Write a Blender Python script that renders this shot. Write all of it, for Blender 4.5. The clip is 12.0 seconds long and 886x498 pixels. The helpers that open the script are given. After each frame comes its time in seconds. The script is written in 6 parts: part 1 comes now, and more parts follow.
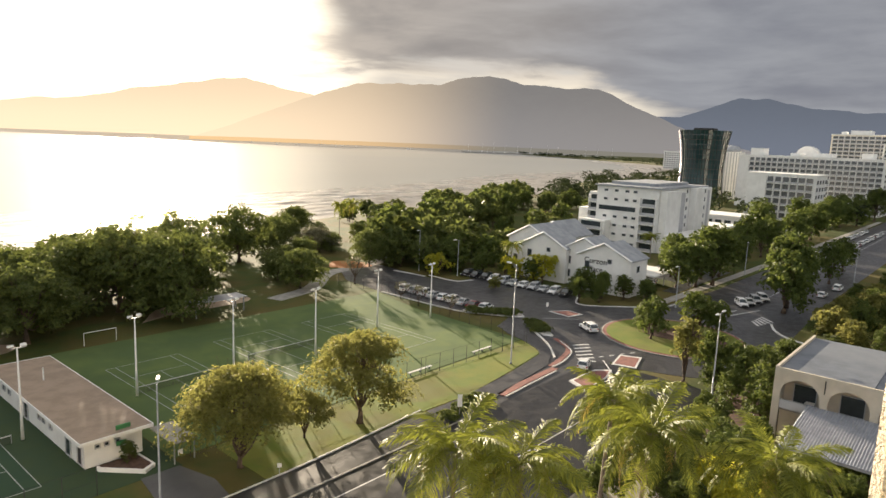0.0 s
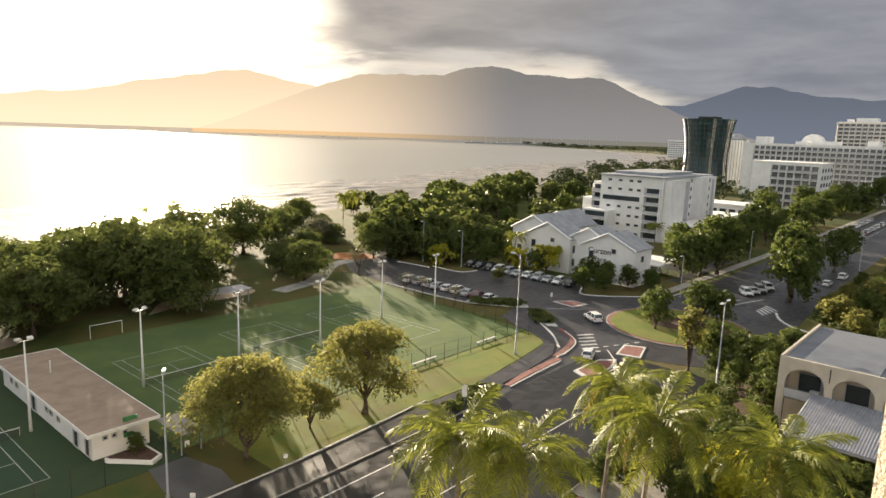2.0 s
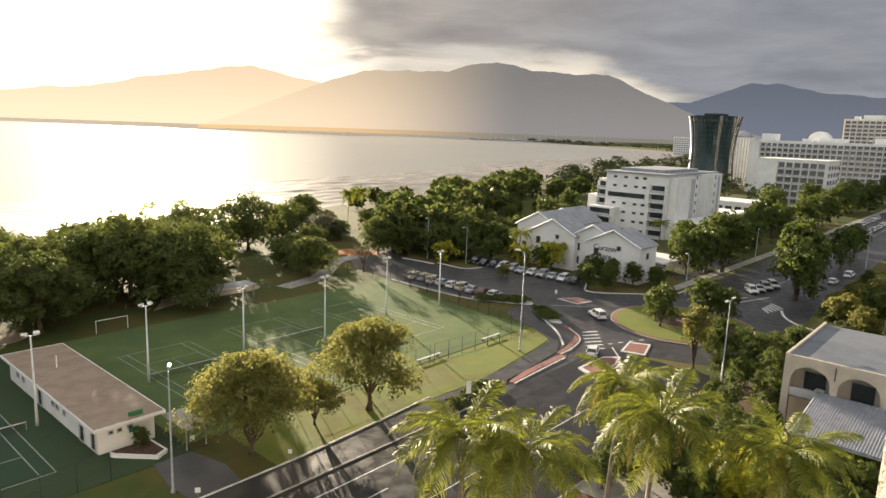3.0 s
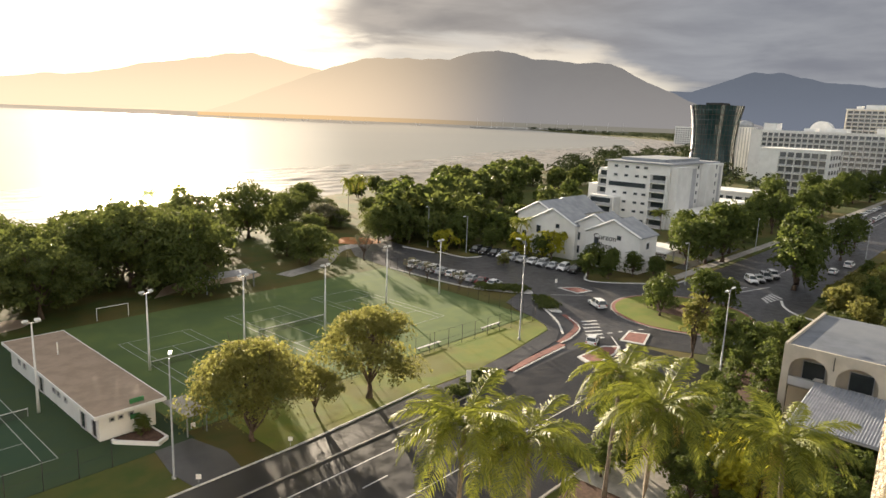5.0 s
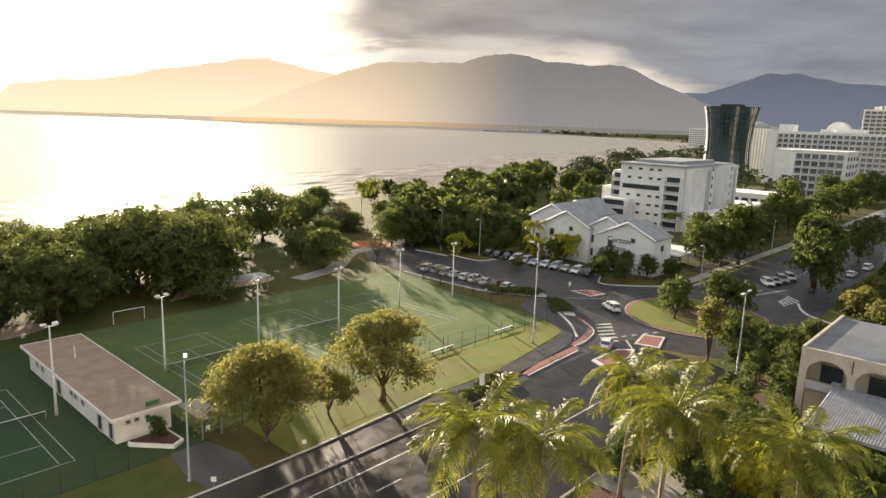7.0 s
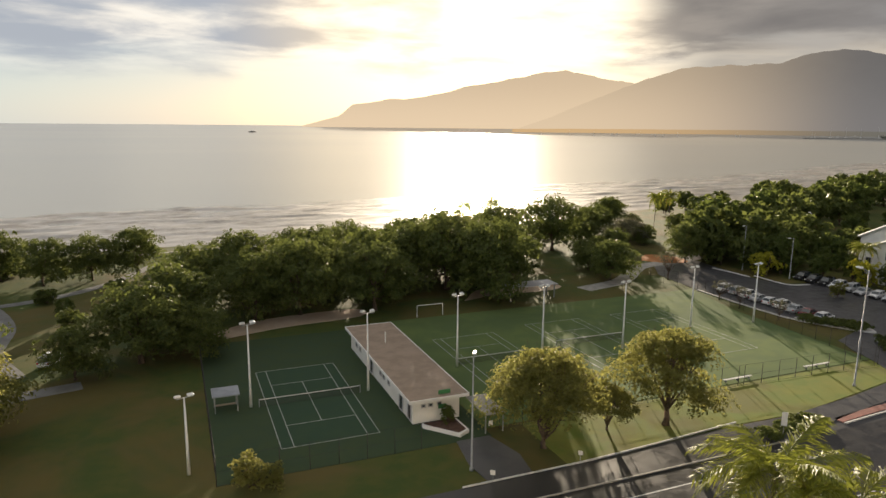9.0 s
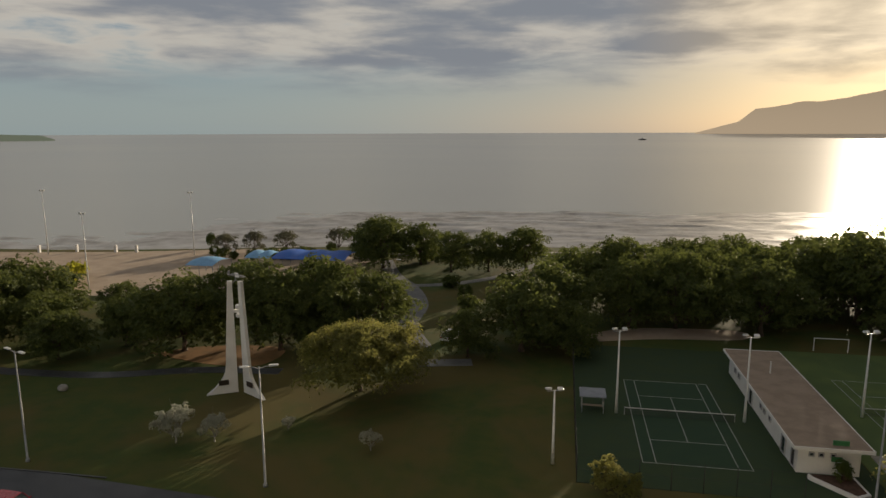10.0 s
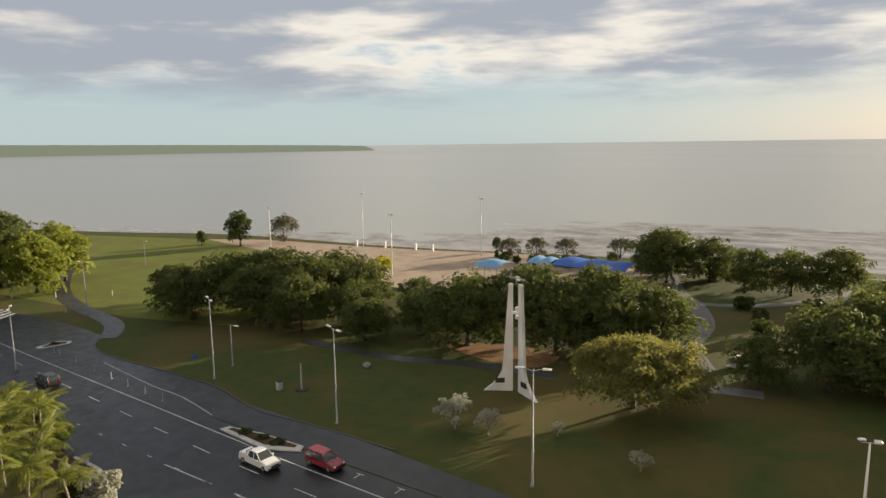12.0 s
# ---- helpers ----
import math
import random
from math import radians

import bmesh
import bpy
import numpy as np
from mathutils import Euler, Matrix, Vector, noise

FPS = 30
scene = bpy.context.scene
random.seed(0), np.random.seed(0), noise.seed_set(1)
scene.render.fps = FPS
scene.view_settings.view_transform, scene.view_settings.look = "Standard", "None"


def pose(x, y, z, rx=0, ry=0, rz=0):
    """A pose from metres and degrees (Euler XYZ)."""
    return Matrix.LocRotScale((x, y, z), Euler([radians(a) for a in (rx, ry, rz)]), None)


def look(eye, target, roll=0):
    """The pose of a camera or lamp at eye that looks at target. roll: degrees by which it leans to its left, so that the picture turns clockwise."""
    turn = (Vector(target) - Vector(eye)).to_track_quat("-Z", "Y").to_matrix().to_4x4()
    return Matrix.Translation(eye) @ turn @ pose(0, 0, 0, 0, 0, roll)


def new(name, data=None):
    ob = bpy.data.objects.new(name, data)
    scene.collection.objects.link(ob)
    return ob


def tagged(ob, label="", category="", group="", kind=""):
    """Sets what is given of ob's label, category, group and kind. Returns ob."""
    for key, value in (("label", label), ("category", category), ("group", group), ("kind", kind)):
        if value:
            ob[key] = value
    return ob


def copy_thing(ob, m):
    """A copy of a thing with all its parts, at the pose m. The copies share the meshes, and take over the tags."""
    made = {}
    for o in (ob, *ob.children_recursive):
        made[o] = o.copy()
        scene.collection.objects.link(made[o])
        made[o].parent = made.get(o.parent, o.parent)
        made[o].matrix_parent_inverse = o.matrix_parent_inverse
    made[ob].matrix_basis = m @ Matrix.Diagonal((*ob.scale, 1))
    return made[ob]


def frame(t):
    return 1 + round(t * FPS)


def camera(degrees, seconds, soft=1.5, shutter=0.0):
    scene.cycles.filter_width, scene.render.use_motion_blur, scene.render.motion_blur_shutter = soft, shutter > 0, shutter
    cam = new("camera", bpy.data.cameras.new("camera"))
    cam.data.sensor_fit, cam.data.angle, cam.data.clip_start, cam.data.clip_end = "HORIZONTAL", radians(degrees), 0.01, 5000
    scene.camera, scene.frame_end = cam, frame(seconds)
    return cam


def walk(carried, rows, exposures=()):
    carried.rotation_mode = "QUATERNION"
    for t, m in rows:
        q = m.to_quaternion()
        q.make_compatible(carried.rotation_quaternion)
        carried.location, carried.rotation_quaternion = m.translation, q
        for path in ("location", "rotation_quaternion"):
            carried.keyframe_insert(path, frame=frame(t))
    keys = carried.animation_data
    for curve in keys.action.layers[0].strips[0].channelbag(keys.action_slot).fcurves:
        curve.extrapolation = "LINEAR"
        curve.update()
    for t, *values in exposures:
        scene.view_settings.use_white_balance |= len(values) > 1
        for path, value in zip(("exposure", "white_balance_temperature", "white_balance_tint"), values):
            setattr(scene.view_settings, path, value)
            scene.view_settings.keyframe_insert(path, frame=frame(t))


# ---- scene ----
cam = camera(67.73, 12.0)
EYE = (0.0, 0.0, 34.5)
TURNS = [  # seconds, yaw, pitch, roll
    (0.0, -48.76, -9.22, -2.33),
    (0.5, -48.69, -9.41, -2.29),
    (1.0, -48.62, -9.66, -2.17),
    (1.5, -48.58, -9.87, -2.03),
    (2.0, -48.49, -10.02, -1.92),
    (2.5, -48.31, -10.11, -1.94),
    (3.0, -48.06, -10.33, -2.03),
    (5.0, -48.00, -11.30, -2.23),
    (5.5, -48.14, -11.47, -2.02),
    (6.0, -48.02, -11.47, -1.87),
    (6.5, -47.70, -11.37, -1.78),
    (6.7, -47.46, -11.26, -1.81),
    (8.3, -37.46, -10.67, -1.30),
    (8.5, -34.22, -10.75, -1.02),
    (9.0, -22.10, -10.69, -0.52),
    (9.5, -6.21, -10.45, -0.22),
    (10.0, 10.39, -10.14, 0.21),
    (10.5, 23.49, -9.76, 0.66),
    (11.0, 31.03, -9.40, 0.89),
    (11.5, 33.95, -9.20, 0.94),
    (12.0, 34.62, -9.19, 0.79),
]
walk(cam, [(t, pose(*EYE, 90 + pitch, roll, yaw)) for t, yaw, pitch, roll in TURNS],
     exposures=[(0.0, 1.80), (6.7, 1.80), (8.3, 1.80), (8.8, 1.55), (9.1, 0.95), (9.4, 0.1), (9.7, 0.05), (10.1, 0.3), (10.6, 0.76), (11.0, 1.03), (12.0, 1.1)])

# ---- world, sun ----
SUN_EL, SUN_AZ = radians(9.3), radians(24.5)  # azimuth clockwise from +y
SUN_DIR = Vector((math.sin(SUN_AZ) * math.cos(SUN_EL), math.cos(SUN_AZ) * math.cos(SUN_EL), math.sin(SUN_EL)))


class Net:
    """Short way to write shader nodes."""

    def __init__(self, tree):
        self.t = tree
        tree.nodes.clear()

    def n(self, kind, **kw):
        node = self.t.nodes.new(kind)
        for k, v in kw.items():
            if k == "op":
                node.operation = v
            elif k == "blend":
                node.data_type, node.blend_type = "RGBA", v
            elif k == "noise_dim":
                node.noise_dimensions = v
            elif k == "sky":
                node.sky_type = v
        return node

    def put(self, sock, v):
        if isinstance(v, bpy.types.NodeSocket):
            self.t.links.new(v, sock)
        elif isinstance(v, (tuple, list)) and sock.type == "RGBA" and len(v) == 3:
            sock.default_value = (*v, 1)
        else:
            sock.default_value = v

    def math(self, op, a, b=0.0, c=0.0, clamp=False):
        m = self.n("ShaderNodeMath", op=op)
        m.use_clamp = clamp
        for s, v in zip(m.inputs, (a, b, c)):
            self.put(s, v)
        return m.outputs[0]

    def vec(self, op, a, b=(0, 0, 0)):
        m = self.n("ShaderNodeVectorMath", op=op)
        self.put(m.inputs[0], a)
        if op == "SCALE":
            self.put(m.inputs["Scale"], b)
        else:
            self.put(m.inputs[1], b)
        return m.outputs["Value"] if op in ("DOT_PRODUCT", "LENGTH") else m.outputs[0]

    def mix(self, f, a, b, blend="MIX"):
        m = self.n("ShaderNodeMix", blend=blend)
        self.put(m.inputs["Factor"], f)
        self.put(m.inputs[6], a)
        self.put(m.inputs[7], b)
        return m.outputs[2]

    def ramp(self, f, lo, hi, a=0.0, b=1.0):
        m = self.n("ShaderNodeMapRange")
        m.interpolation_type = "SMOOTHSTEP"
        for s, v in zip(m.inputs, (f, lo, hi, a, b)):
            self.put(s, v)
        return m.outputs[0]

    def noise(self, vector, scale, detail=3.0, rough=0.55, distort=0.0):
        m = self.n("ShaderNodeTexNoise")
        self.put(m.inputs["Vector"], vector)
        for k, v in (("Scale", scale), ("Detail", detail), ("Roughness", rough), ("Distortion", distort)):
            m.inputs[k].default_value = v
        return m.outputs["Fac"]


world = bpy.data.worlds.new("sky")
scene.world = world
world.use_nodes = True
w = Net(world.node_tree)
ray_dir = w.vec("NORMALIZE", w.n("ShaderNodeTexCoord").outputs["Generated"])
sky = w.n("ShaderNodeTexSky", sky="NISHITA")
sky.sun_disc, sky.sun_elevation, sky.sun_rotation = False, SUN_EL, SUN_AZ
sky.air_density, sky.dust_density, sky.ozone_density = 1.0, 1.2, 1.5
clear = w.vec("SCALE", sky.outputs[0], 0.10)
sep = w.n("ShaderNodeSeparateXYZ")
w.put(sep.inputs[0], ray_dir)
dx, dy, dz = sep.outputs
up = w.math("MAXIMUM", dz, 0.0)
toward = w.vec("DOT_PRODUCT", ray_dir, tuple(SUN_DIR))
# clouds on a flat sheet overhead
flat = w.math("ADD", up, 0.10)
comb = w.n("ShaderNodeCombineXYZ")
w.put(comb.inputs[0], w.math("DIVIDE", dx, flat))
w.put(comb.inputs[1], w.math("DIVIDE", dy, flat))
sheet = comb.outputs[0]
big = w.noise(sheet, 0.40, 5.0, 0.5, 0.3)
fine = w.noise(sheet, 1.3, 8.0, 0.55, 0.3)
wisp = w.noise(w.vec("MULTIPLY", ray_dir, (4.5, 4.5, 24.0)), 1.2, 8.0, 0.55, 0.25)
cover = w.math("ADD", w.math("MULTIPLY", big, 0.46), w.math("ADD", w.math("MULTIPLY", fine, 0.22), w.math("MULTIPLY", wisp, 0.32)))
sea_left = w.ramp(dx, 0.15, -0.55)
cover = w.math("ADD", cover, w.math("ADD", 0.048, w.math("MULTIPLY", sea_left, 0.012)))
low = w.ramp(w.math("ADD", dz, w.math("MULTIPLY", w.math("SUBTRACT", wisp, 0.5), 0.10)), 0.045, 0.115)
mask = w.math("MULTIPLY", w.ramp(cover, 0.41, 0.50), low)
thick = w.ramp(cover, 0.44, 0.60)
near_sun = w.ramp(toward, 0.93, 0.998)
lit = w.mix(near_sun, (1.02, 0.93, 0.79), (1.6, 1.32, 0.95))
shade = w.mix(near_sun, (0.37, 0.395, 0.44), (0.64, 0.54, 0.42))
cloud = w.mix(thick, lit, shade)
pale = w.mix(w.ramp(dz, 0.0, 0.22), w.mix(sea_left, (0.66, 0.66, 0.61), (0.55, 0.66, 0.67)), (0.33, 0.46, 0.62))
base = w.mix(w.ramp(toward, 0.92, 0.998), pale, (0.95, 0.83, 0.64))
clear = w.mix(0.8, clear, base)
total = w.mix(w.math("MULTIPLY", mask, 0.95), clear, cloud)
# dark cloud bank over the land, with an open strip under it
ragged = w.math("MULTIPLY", w.math("SUBTRACT", fine, 0.5), 0.11)
curl = w.math("MULTIPLY", w.math("SUBTRACT", wisp, 0.5), 0.09)
bank = w.math("MULTIPLY", w.ramp(w.math("ADD", w.math("ADD", dx, w.math("MULTIPLY", dz, 0.55)), w.math("ADD", ragged, curl)), 0.64, 0.74), w.ramp(w.math("ADD", dz, w.math("ADD", curl, w.math("MULTIPLY", w.ramp(dx, 0.86, 0.94), 0.062))), 0.092, 0.118))
bank_tone = w.mix(w.ramp(w.math("ADD", w.math("MULTIPLY", fine, 0.6), w.math("MULTIPLY", wisp, 0.4)), 0.28, 0.72), w.mix(w.ramp(dx, 0.80, 0.95), (0.175, 0.162, 0.155), (0.13, 0.135, 0.155)), w.mix(w.ramp(dx, 0.62, 0.95), (0.34, 0.30, 0.26), (0.21, 0.215, 0.23)))
under = w.mix(w.ramp(wisp, 0.35, 0.65), (0.30, 0.27, 0.24), (0.55, 0.47, 0.36))
total = w.mix(w.math("MULTIPLY", w.ramp(dx, 0.60, 0.70), 0.8), total, under)
total = w.mix(bank, total, bank_tone)
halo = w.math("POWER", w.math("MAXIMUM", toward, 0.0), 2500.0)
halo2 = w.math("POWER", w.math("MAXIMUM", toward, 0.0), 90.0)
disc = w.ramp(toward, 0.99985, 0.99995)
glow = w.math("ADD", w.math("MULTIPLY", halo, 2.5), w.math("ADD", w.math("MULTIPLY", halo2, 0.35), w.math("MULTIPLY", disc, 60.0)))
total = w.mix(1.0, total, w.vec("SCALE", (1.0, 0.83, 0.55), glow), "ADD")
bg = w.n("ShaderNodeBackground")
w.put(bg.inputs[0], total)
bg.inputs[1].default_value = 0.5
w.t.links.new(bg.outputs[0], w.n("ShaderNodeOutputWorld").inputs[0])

sun = new("sun", bpy.data.lights.new("sun", "SUN"))
sun.data.energy, sun.data.angle, sun.data.color = 5.0, radians(0.6), (1.0, 0.83, 0.62)
sun.matrix_world = look((0, 0, 200), Vector((0, 0, 200)) - SUN_DIR)
tagged(sun, kind="structure")


# ---- materials ----
def material(name, colour, rough=0.8, second=None, scale=1.0, amount=0.5, bump=0.0, bump_scale=8.0, metal=0.0, spec=0.4, third=None, scale3=0.08):
    """Painted or natural surface with two scales of variation in world metres."""
    m = bpy.data.materials.new(name)
    m.use_nodes = True
    g = Net(m.node_tree)
    place = g.n("ShaderNodeNewGeometry").outputs["Position"]
    second = second or tuple(c * 0.75 for c in colour)
    fac = g.math("MULTIPLY", g.ramp(g.noise(place, scale, 5.0, 0.6), 0.35, 0.65), amount)
    col = g.mix(fac, colour, second)
    if third:
        col = g.mix(g.math("MULTIPLY", g.ramp(g.noise(place, scale3, 4.0, 0.6, 0.5), 0.42, 0.62), 0.8), col, third)
    b = g.n("ShaderNodeBsdfPrincipled")
    g.put(b.inputs["Base Color"], col)
    b.inputs["Metallic"].default_value = metal
    b.inputs["Specular IOR Level"].default_value = spec
    g.put(b.inputs["Roughness"], g.math("ADD", rough - 0.06, g.math("MULTIPLY", fac, 0.15)))
    if bump:
        bm_ = g.n("ShaderNodeBump")
        bm_.inputs["Strength"].default_value = bump
        bm_.inputs["Distance"].default_value = 0.05
        g.put(bm_.inputs["Height"], g.noise(place, bump_scale, 4.0, 0.6))
        g.put(b.inputs["Normal"], bm_.outputs[0])
    g.t.links.new(b.outputs[0], g.n("ShaderNodeOutputMaterial").inputs[0])
    return m


def leaf_material(name, a, b_, through_amount=0.4, rough=0.55, spec=0.2):
    m = bpy.data.materials.new(name)
    m.use_nodes = True
    g = Net(m.node_tree)
    geo = g.n("ShaderNodeNewGeometry")
    place = geo.outputs["Position"]
    patch = g.ramp(g.noise(place, 0.5, 3.0), 0.35, 0.65)
    f = g.math("ADD", g.math("MULTIPLY", geo.outputs["Random Per Island"], 0.6), g.math("MULTIPLY", patch, 0.4))
    col = g.mix(f, a, b_)
    d = g.n("ShaderNodeBsdfPrincipled")
    g.put(d.inputs["Base Color"], col)
    d.inputs["Roughness"].default_value = rough
    d.inputs["Specular IOR Level"].default_value = spec
    t = g.n("ShaderNodeBsdfTranslucent")
    g.put(t.inputs[0], g.mix(0.5, col, tuple(min(1, c * 2.2) for c in b_)))
    mx = g.n("ShaderNodeMixShader")
    mx.inputs[0].default_value = through_amount
    g.t.links.new(d.outputs[0], mx.inputs[1])
    g.t.links.new(t.outputs[0], mx.inputs[2])
    g.t.links.new(mx.outputs[0], g.n("ShaderNodeOutputMaterial").inputs[0])
    return m


def water_material():
    m = bpy.data.materials.new("sea_water")
    m.use_nodes = True
    g = Net(m.node_tree)
    place = g.n("ShaderNodeNewGeometry").outputs["Position"]
    streak = g.vec("MULTIPLY", place, (0.6, 1.0, 1.0))
    b = g.n("ShaderNodeBsdfPrincipled")
    g.put(b.inputs["Base Color"], g.mix(g.ramp(g.noise(streak, 0.0012, 3.0), 0.3, 0.7), (0.33, 0.33, 0.295), (0.30, 0.305, 0.285)))
    b.inputs["Roughness"].default_value = 0.25
    b.inputs["IOR"].default_value = 1.33
    g.t.links.new(b.outputs[0], g.n("ShaderNodeOutputMaterial").inputs[0])
    return m


def hazed_hill_material(name, colour, haze, amount, warm, warm_amount):
    """Far forest with air haze painted as emission: it grows towards the foot and warms towards the low sun."""
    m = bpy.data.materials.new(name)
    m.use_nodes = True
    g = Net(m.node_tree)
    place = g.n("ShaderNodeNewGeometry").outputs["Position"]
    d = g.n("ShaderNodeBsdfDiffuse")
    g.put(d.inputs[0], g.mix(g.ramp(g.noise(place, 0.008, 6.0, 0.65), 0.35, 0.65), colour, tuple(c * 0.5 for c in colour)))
    # emission stands in for haze; the hills are no light source
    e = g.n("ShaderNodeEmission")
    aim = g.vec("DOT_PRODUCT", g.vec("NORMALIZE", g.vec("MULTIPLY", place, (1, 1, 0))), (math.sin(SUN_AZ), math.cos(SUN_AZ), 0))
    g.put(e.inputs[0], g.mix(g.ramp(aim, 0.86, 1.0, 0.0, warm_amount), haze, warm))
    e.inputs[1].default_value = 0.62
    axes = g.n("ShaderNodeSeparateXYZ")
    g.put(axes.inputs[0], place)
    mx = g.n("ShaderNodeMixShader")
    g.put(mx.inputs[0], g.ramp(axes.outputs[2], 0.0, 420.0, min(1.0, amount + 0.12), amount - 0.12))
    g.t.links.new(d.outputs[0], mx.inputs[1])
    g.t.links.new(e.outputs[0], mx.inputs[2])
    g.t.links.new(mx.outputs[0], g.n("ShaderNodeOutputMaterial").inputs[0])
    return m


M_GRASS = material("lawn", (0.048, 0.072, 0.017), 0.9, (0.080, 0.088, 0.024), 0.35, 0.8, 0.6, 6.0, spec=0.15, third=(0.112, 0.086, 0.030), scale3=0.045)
# brighter copy of the lawn, with sunlight painted into its colour
M_GRASS_LIT = material("sunlit_lawn", (0.122, 0.162, 0.028), 0.9, (0.172, 0.182, 0.040), 0.25, 0.9, 0.5, 6.0, spec=0.15, third=(0.135, 0.130, 0.040), scale3=0.11)
M_ASPHALT = material("asphalt", (0.013, 0.0135, 0.0155), 0.36, (0.022, 0.022, 0.024), 0.5, 0.9, 0.25, 20.0, spec=0.42, third=(0.012, 0.0125, 0.0145), scale3=0.07)
M_ASPHALT_OLD = material("worn_asphalt", (0.048, 0.049, 0.053), 0.42, (0.066, 0.066, 0.068), 0.6, 0.9, 0.25, 20.0, third=(0.034, 0.034, 0.038), scale3=0.09)
M_CONCRETE = material("concrete", (0.34, 0.32, 0.29), 0.8, (0.24, 0.23, 0.21), 0.8, 0.9, 0.2, 9.0)
M_KERB = material("white_kerb", (0.62, 0.61, 0.58), 0.75, (0.45, 0.44, 0.42), 1.5, 0.8)
M_LINE = material("road_paint", (0.60, 0.60, 0.58), 0.7, (0.40, 0.40, 0.40), 2.0, 0.9)
M_COURTLINE = material("court_paint", (0.32, 0.34, 0.31), 0.8, (0.22, 0.24, 0.21), 1.0, 0.9)
M_RED = material("red_paving", (0.25, 0.10, 0.080), 0.8, (0.18, 0.085, 0.072), 1.2, 0.9)
M_COURT = material("court_green", (0.036, 0.066, 0.040), 0.9, (0.046, 0.076, 0.044), 0.4, 0.8, spec=0.1)
M_COURT_OUT = material("court_surround", (0.040, 0.064, 0.034), 0.85, (0.052, 0.074, 0.036), 0.4, 0.8, spec=0.1)
M_COURT_LIME = material("lime_turf", (0.098, 0.140, 0.052), 0.9, (0.128, 0.165, 0.060), 0.3, 0.8, spec=0.08, third=(0.082, 0.118, 0.050), scale3=0.06)
M_MUD = material("wet_mud", (0.31, 0.285, 0.25), 0.34, (0.17, 0.15, 0.125), 0.16, 1.0, 0.8, 0.6, spec=0.6, third=(0.37, 0.35, 0.32), scale3=0.05)
M_SAND = material("sand", (0.42, 0.33, 0.24), 0.9, (0.34, 0.26, 0.19), 0.2, 0.9, 0.3, 3.0)
M_ORANGE = material("orange_softfall", (0.42, 0.17, 0.055), 0.85, (0.36, 0.15, 0.05), 0.5, 0.8)
M_SOIL = material("mulch", (0.10, 0.055, 0.035), 0.95, (0.06, 0.035, 0.025), 2.0, 0.9)
M_ROOF_TAN = material("tan_roof", (0.30, 0.225, 0.165), 0.75, (0.24, 0.185, 0.135), 0.5, 0.9)
M_ROOF_GREY = material("grey_roof", (0.31, 0.325, 0.345), 0.7, (0.24, 0.255, 0.275), 0.4, 0.9)
M_ROOF_SLATE = material("blue_grey_roof", (0.150, 0.168, 0.195), 0.6, (0.115, 0.13, 0.155), 0.35, 0.9, third=(0.18, 0.195, 0.215), scale3=0.12)
# darker cream for the arcade house
M_DULLCREAM = material("dull_cream_render", (0.52, 0.465, 0.38), 0.85, (0.43, 0.385, 0.31), 0.5, 0.8, 0.15, 8.0)
M_METAL_ROOF = material("corrugated_metal", (0.27, 0.285, 0.315), 0.55, (0.21, 0.225, 0.25), 0.8, 0.8, metal=0.1)
M_WHITE = material("white_render", (0.78, 0.77, 0.74), 0.8, (0.66, 0.65, 0.62), 0.25, 0.7, 0.1, 6.0)
M_CREAM = material("cream_render", (0.74, 0.67, 0.55), 0.85, (0.64, 0.58, 0.47), 0.5, 0.8, 0.15, 8.0)
M_ROUGHCAST = material("roughcast_render", (0.80, 0.70, 0.55), 0.9, (0.70, 0.60, 0.46), 30.0, 0.8, 1.0, 90.0)
M_GREYWALL = material("grey_render", (0.45, 0.45, 0.46), 0.8, (0.38, 0.38, 0.39), 0.4, 0.8)
M_GLASS = material("window_glass", (0.035, 0.045, 0.05), 0.12, (0.06, 0.07, 0.075), 0.3, 0.7, spec=0.7)
M_TOWER = material("tower_glass", (0.015, 0.04, 0.042), 0.12, (0.03, 0.06, 0.06), 0.15, 0.8, spec=0.45)
M_DARK = material("dark_recess", (0.05, 0.047, 0.043), 0.9)
M_STEEL = material("galvanised_steel", (0.32, 0.33, 0.33), 0.55, (0.25, 0.26, 0.26), 2.0, 0.8, metal=0.35)
M_LAMP = material("lamp_casing", (0.72, 0.72, 0.70), 0.4)
M_BLUE = material("blue_canvas", (0.025, 0.10, 0.42), 0.6, (0.03, 0.14, 0.50), 0.3, 0.8)
M_BLUELIGHT = material("pale_blue_canvas", (0.20, 0.42, 0.66), 0.6)
M_BARK = material("bark", (0.12, 0.085, 0.06), 0.9, (0.07, 0.05, 0.036), 2.0, 0.9, 0.6, 8.0)
M_PALMBARK = material("palm_bark", (0.22, 0.18, 0.14), 0.9, (0.15, 0.12, 0.09), 3.0, 0.9, 0.5, 8.0)
M_BLACK = material("black_rubber", (0.02, 0.02, 0.02), 0.8)
M_RIM = material("alloy_rim", (0.45, 0.45, 0.46), 0.35, metal=0.8)
M_GREENSIGN = material("green_paint", (0.05, 0.20, 0.07), 0.6)
M_PINKBIN = material("weathered_timber", (0.30, 0.24, 0.18), 0.8)
M_HEADLIGHT = material("headlight_lens", (0.75, 0.75, 0.74), 0.15, spec=0.8)
M_TAIL = material("tail_lens", (0.35, 0.02, 0.02), 0.2)
M_PLAQUE = material("bronze_plaque", (0.06, 0.045, 0.035), 0.5, metal=0.4)
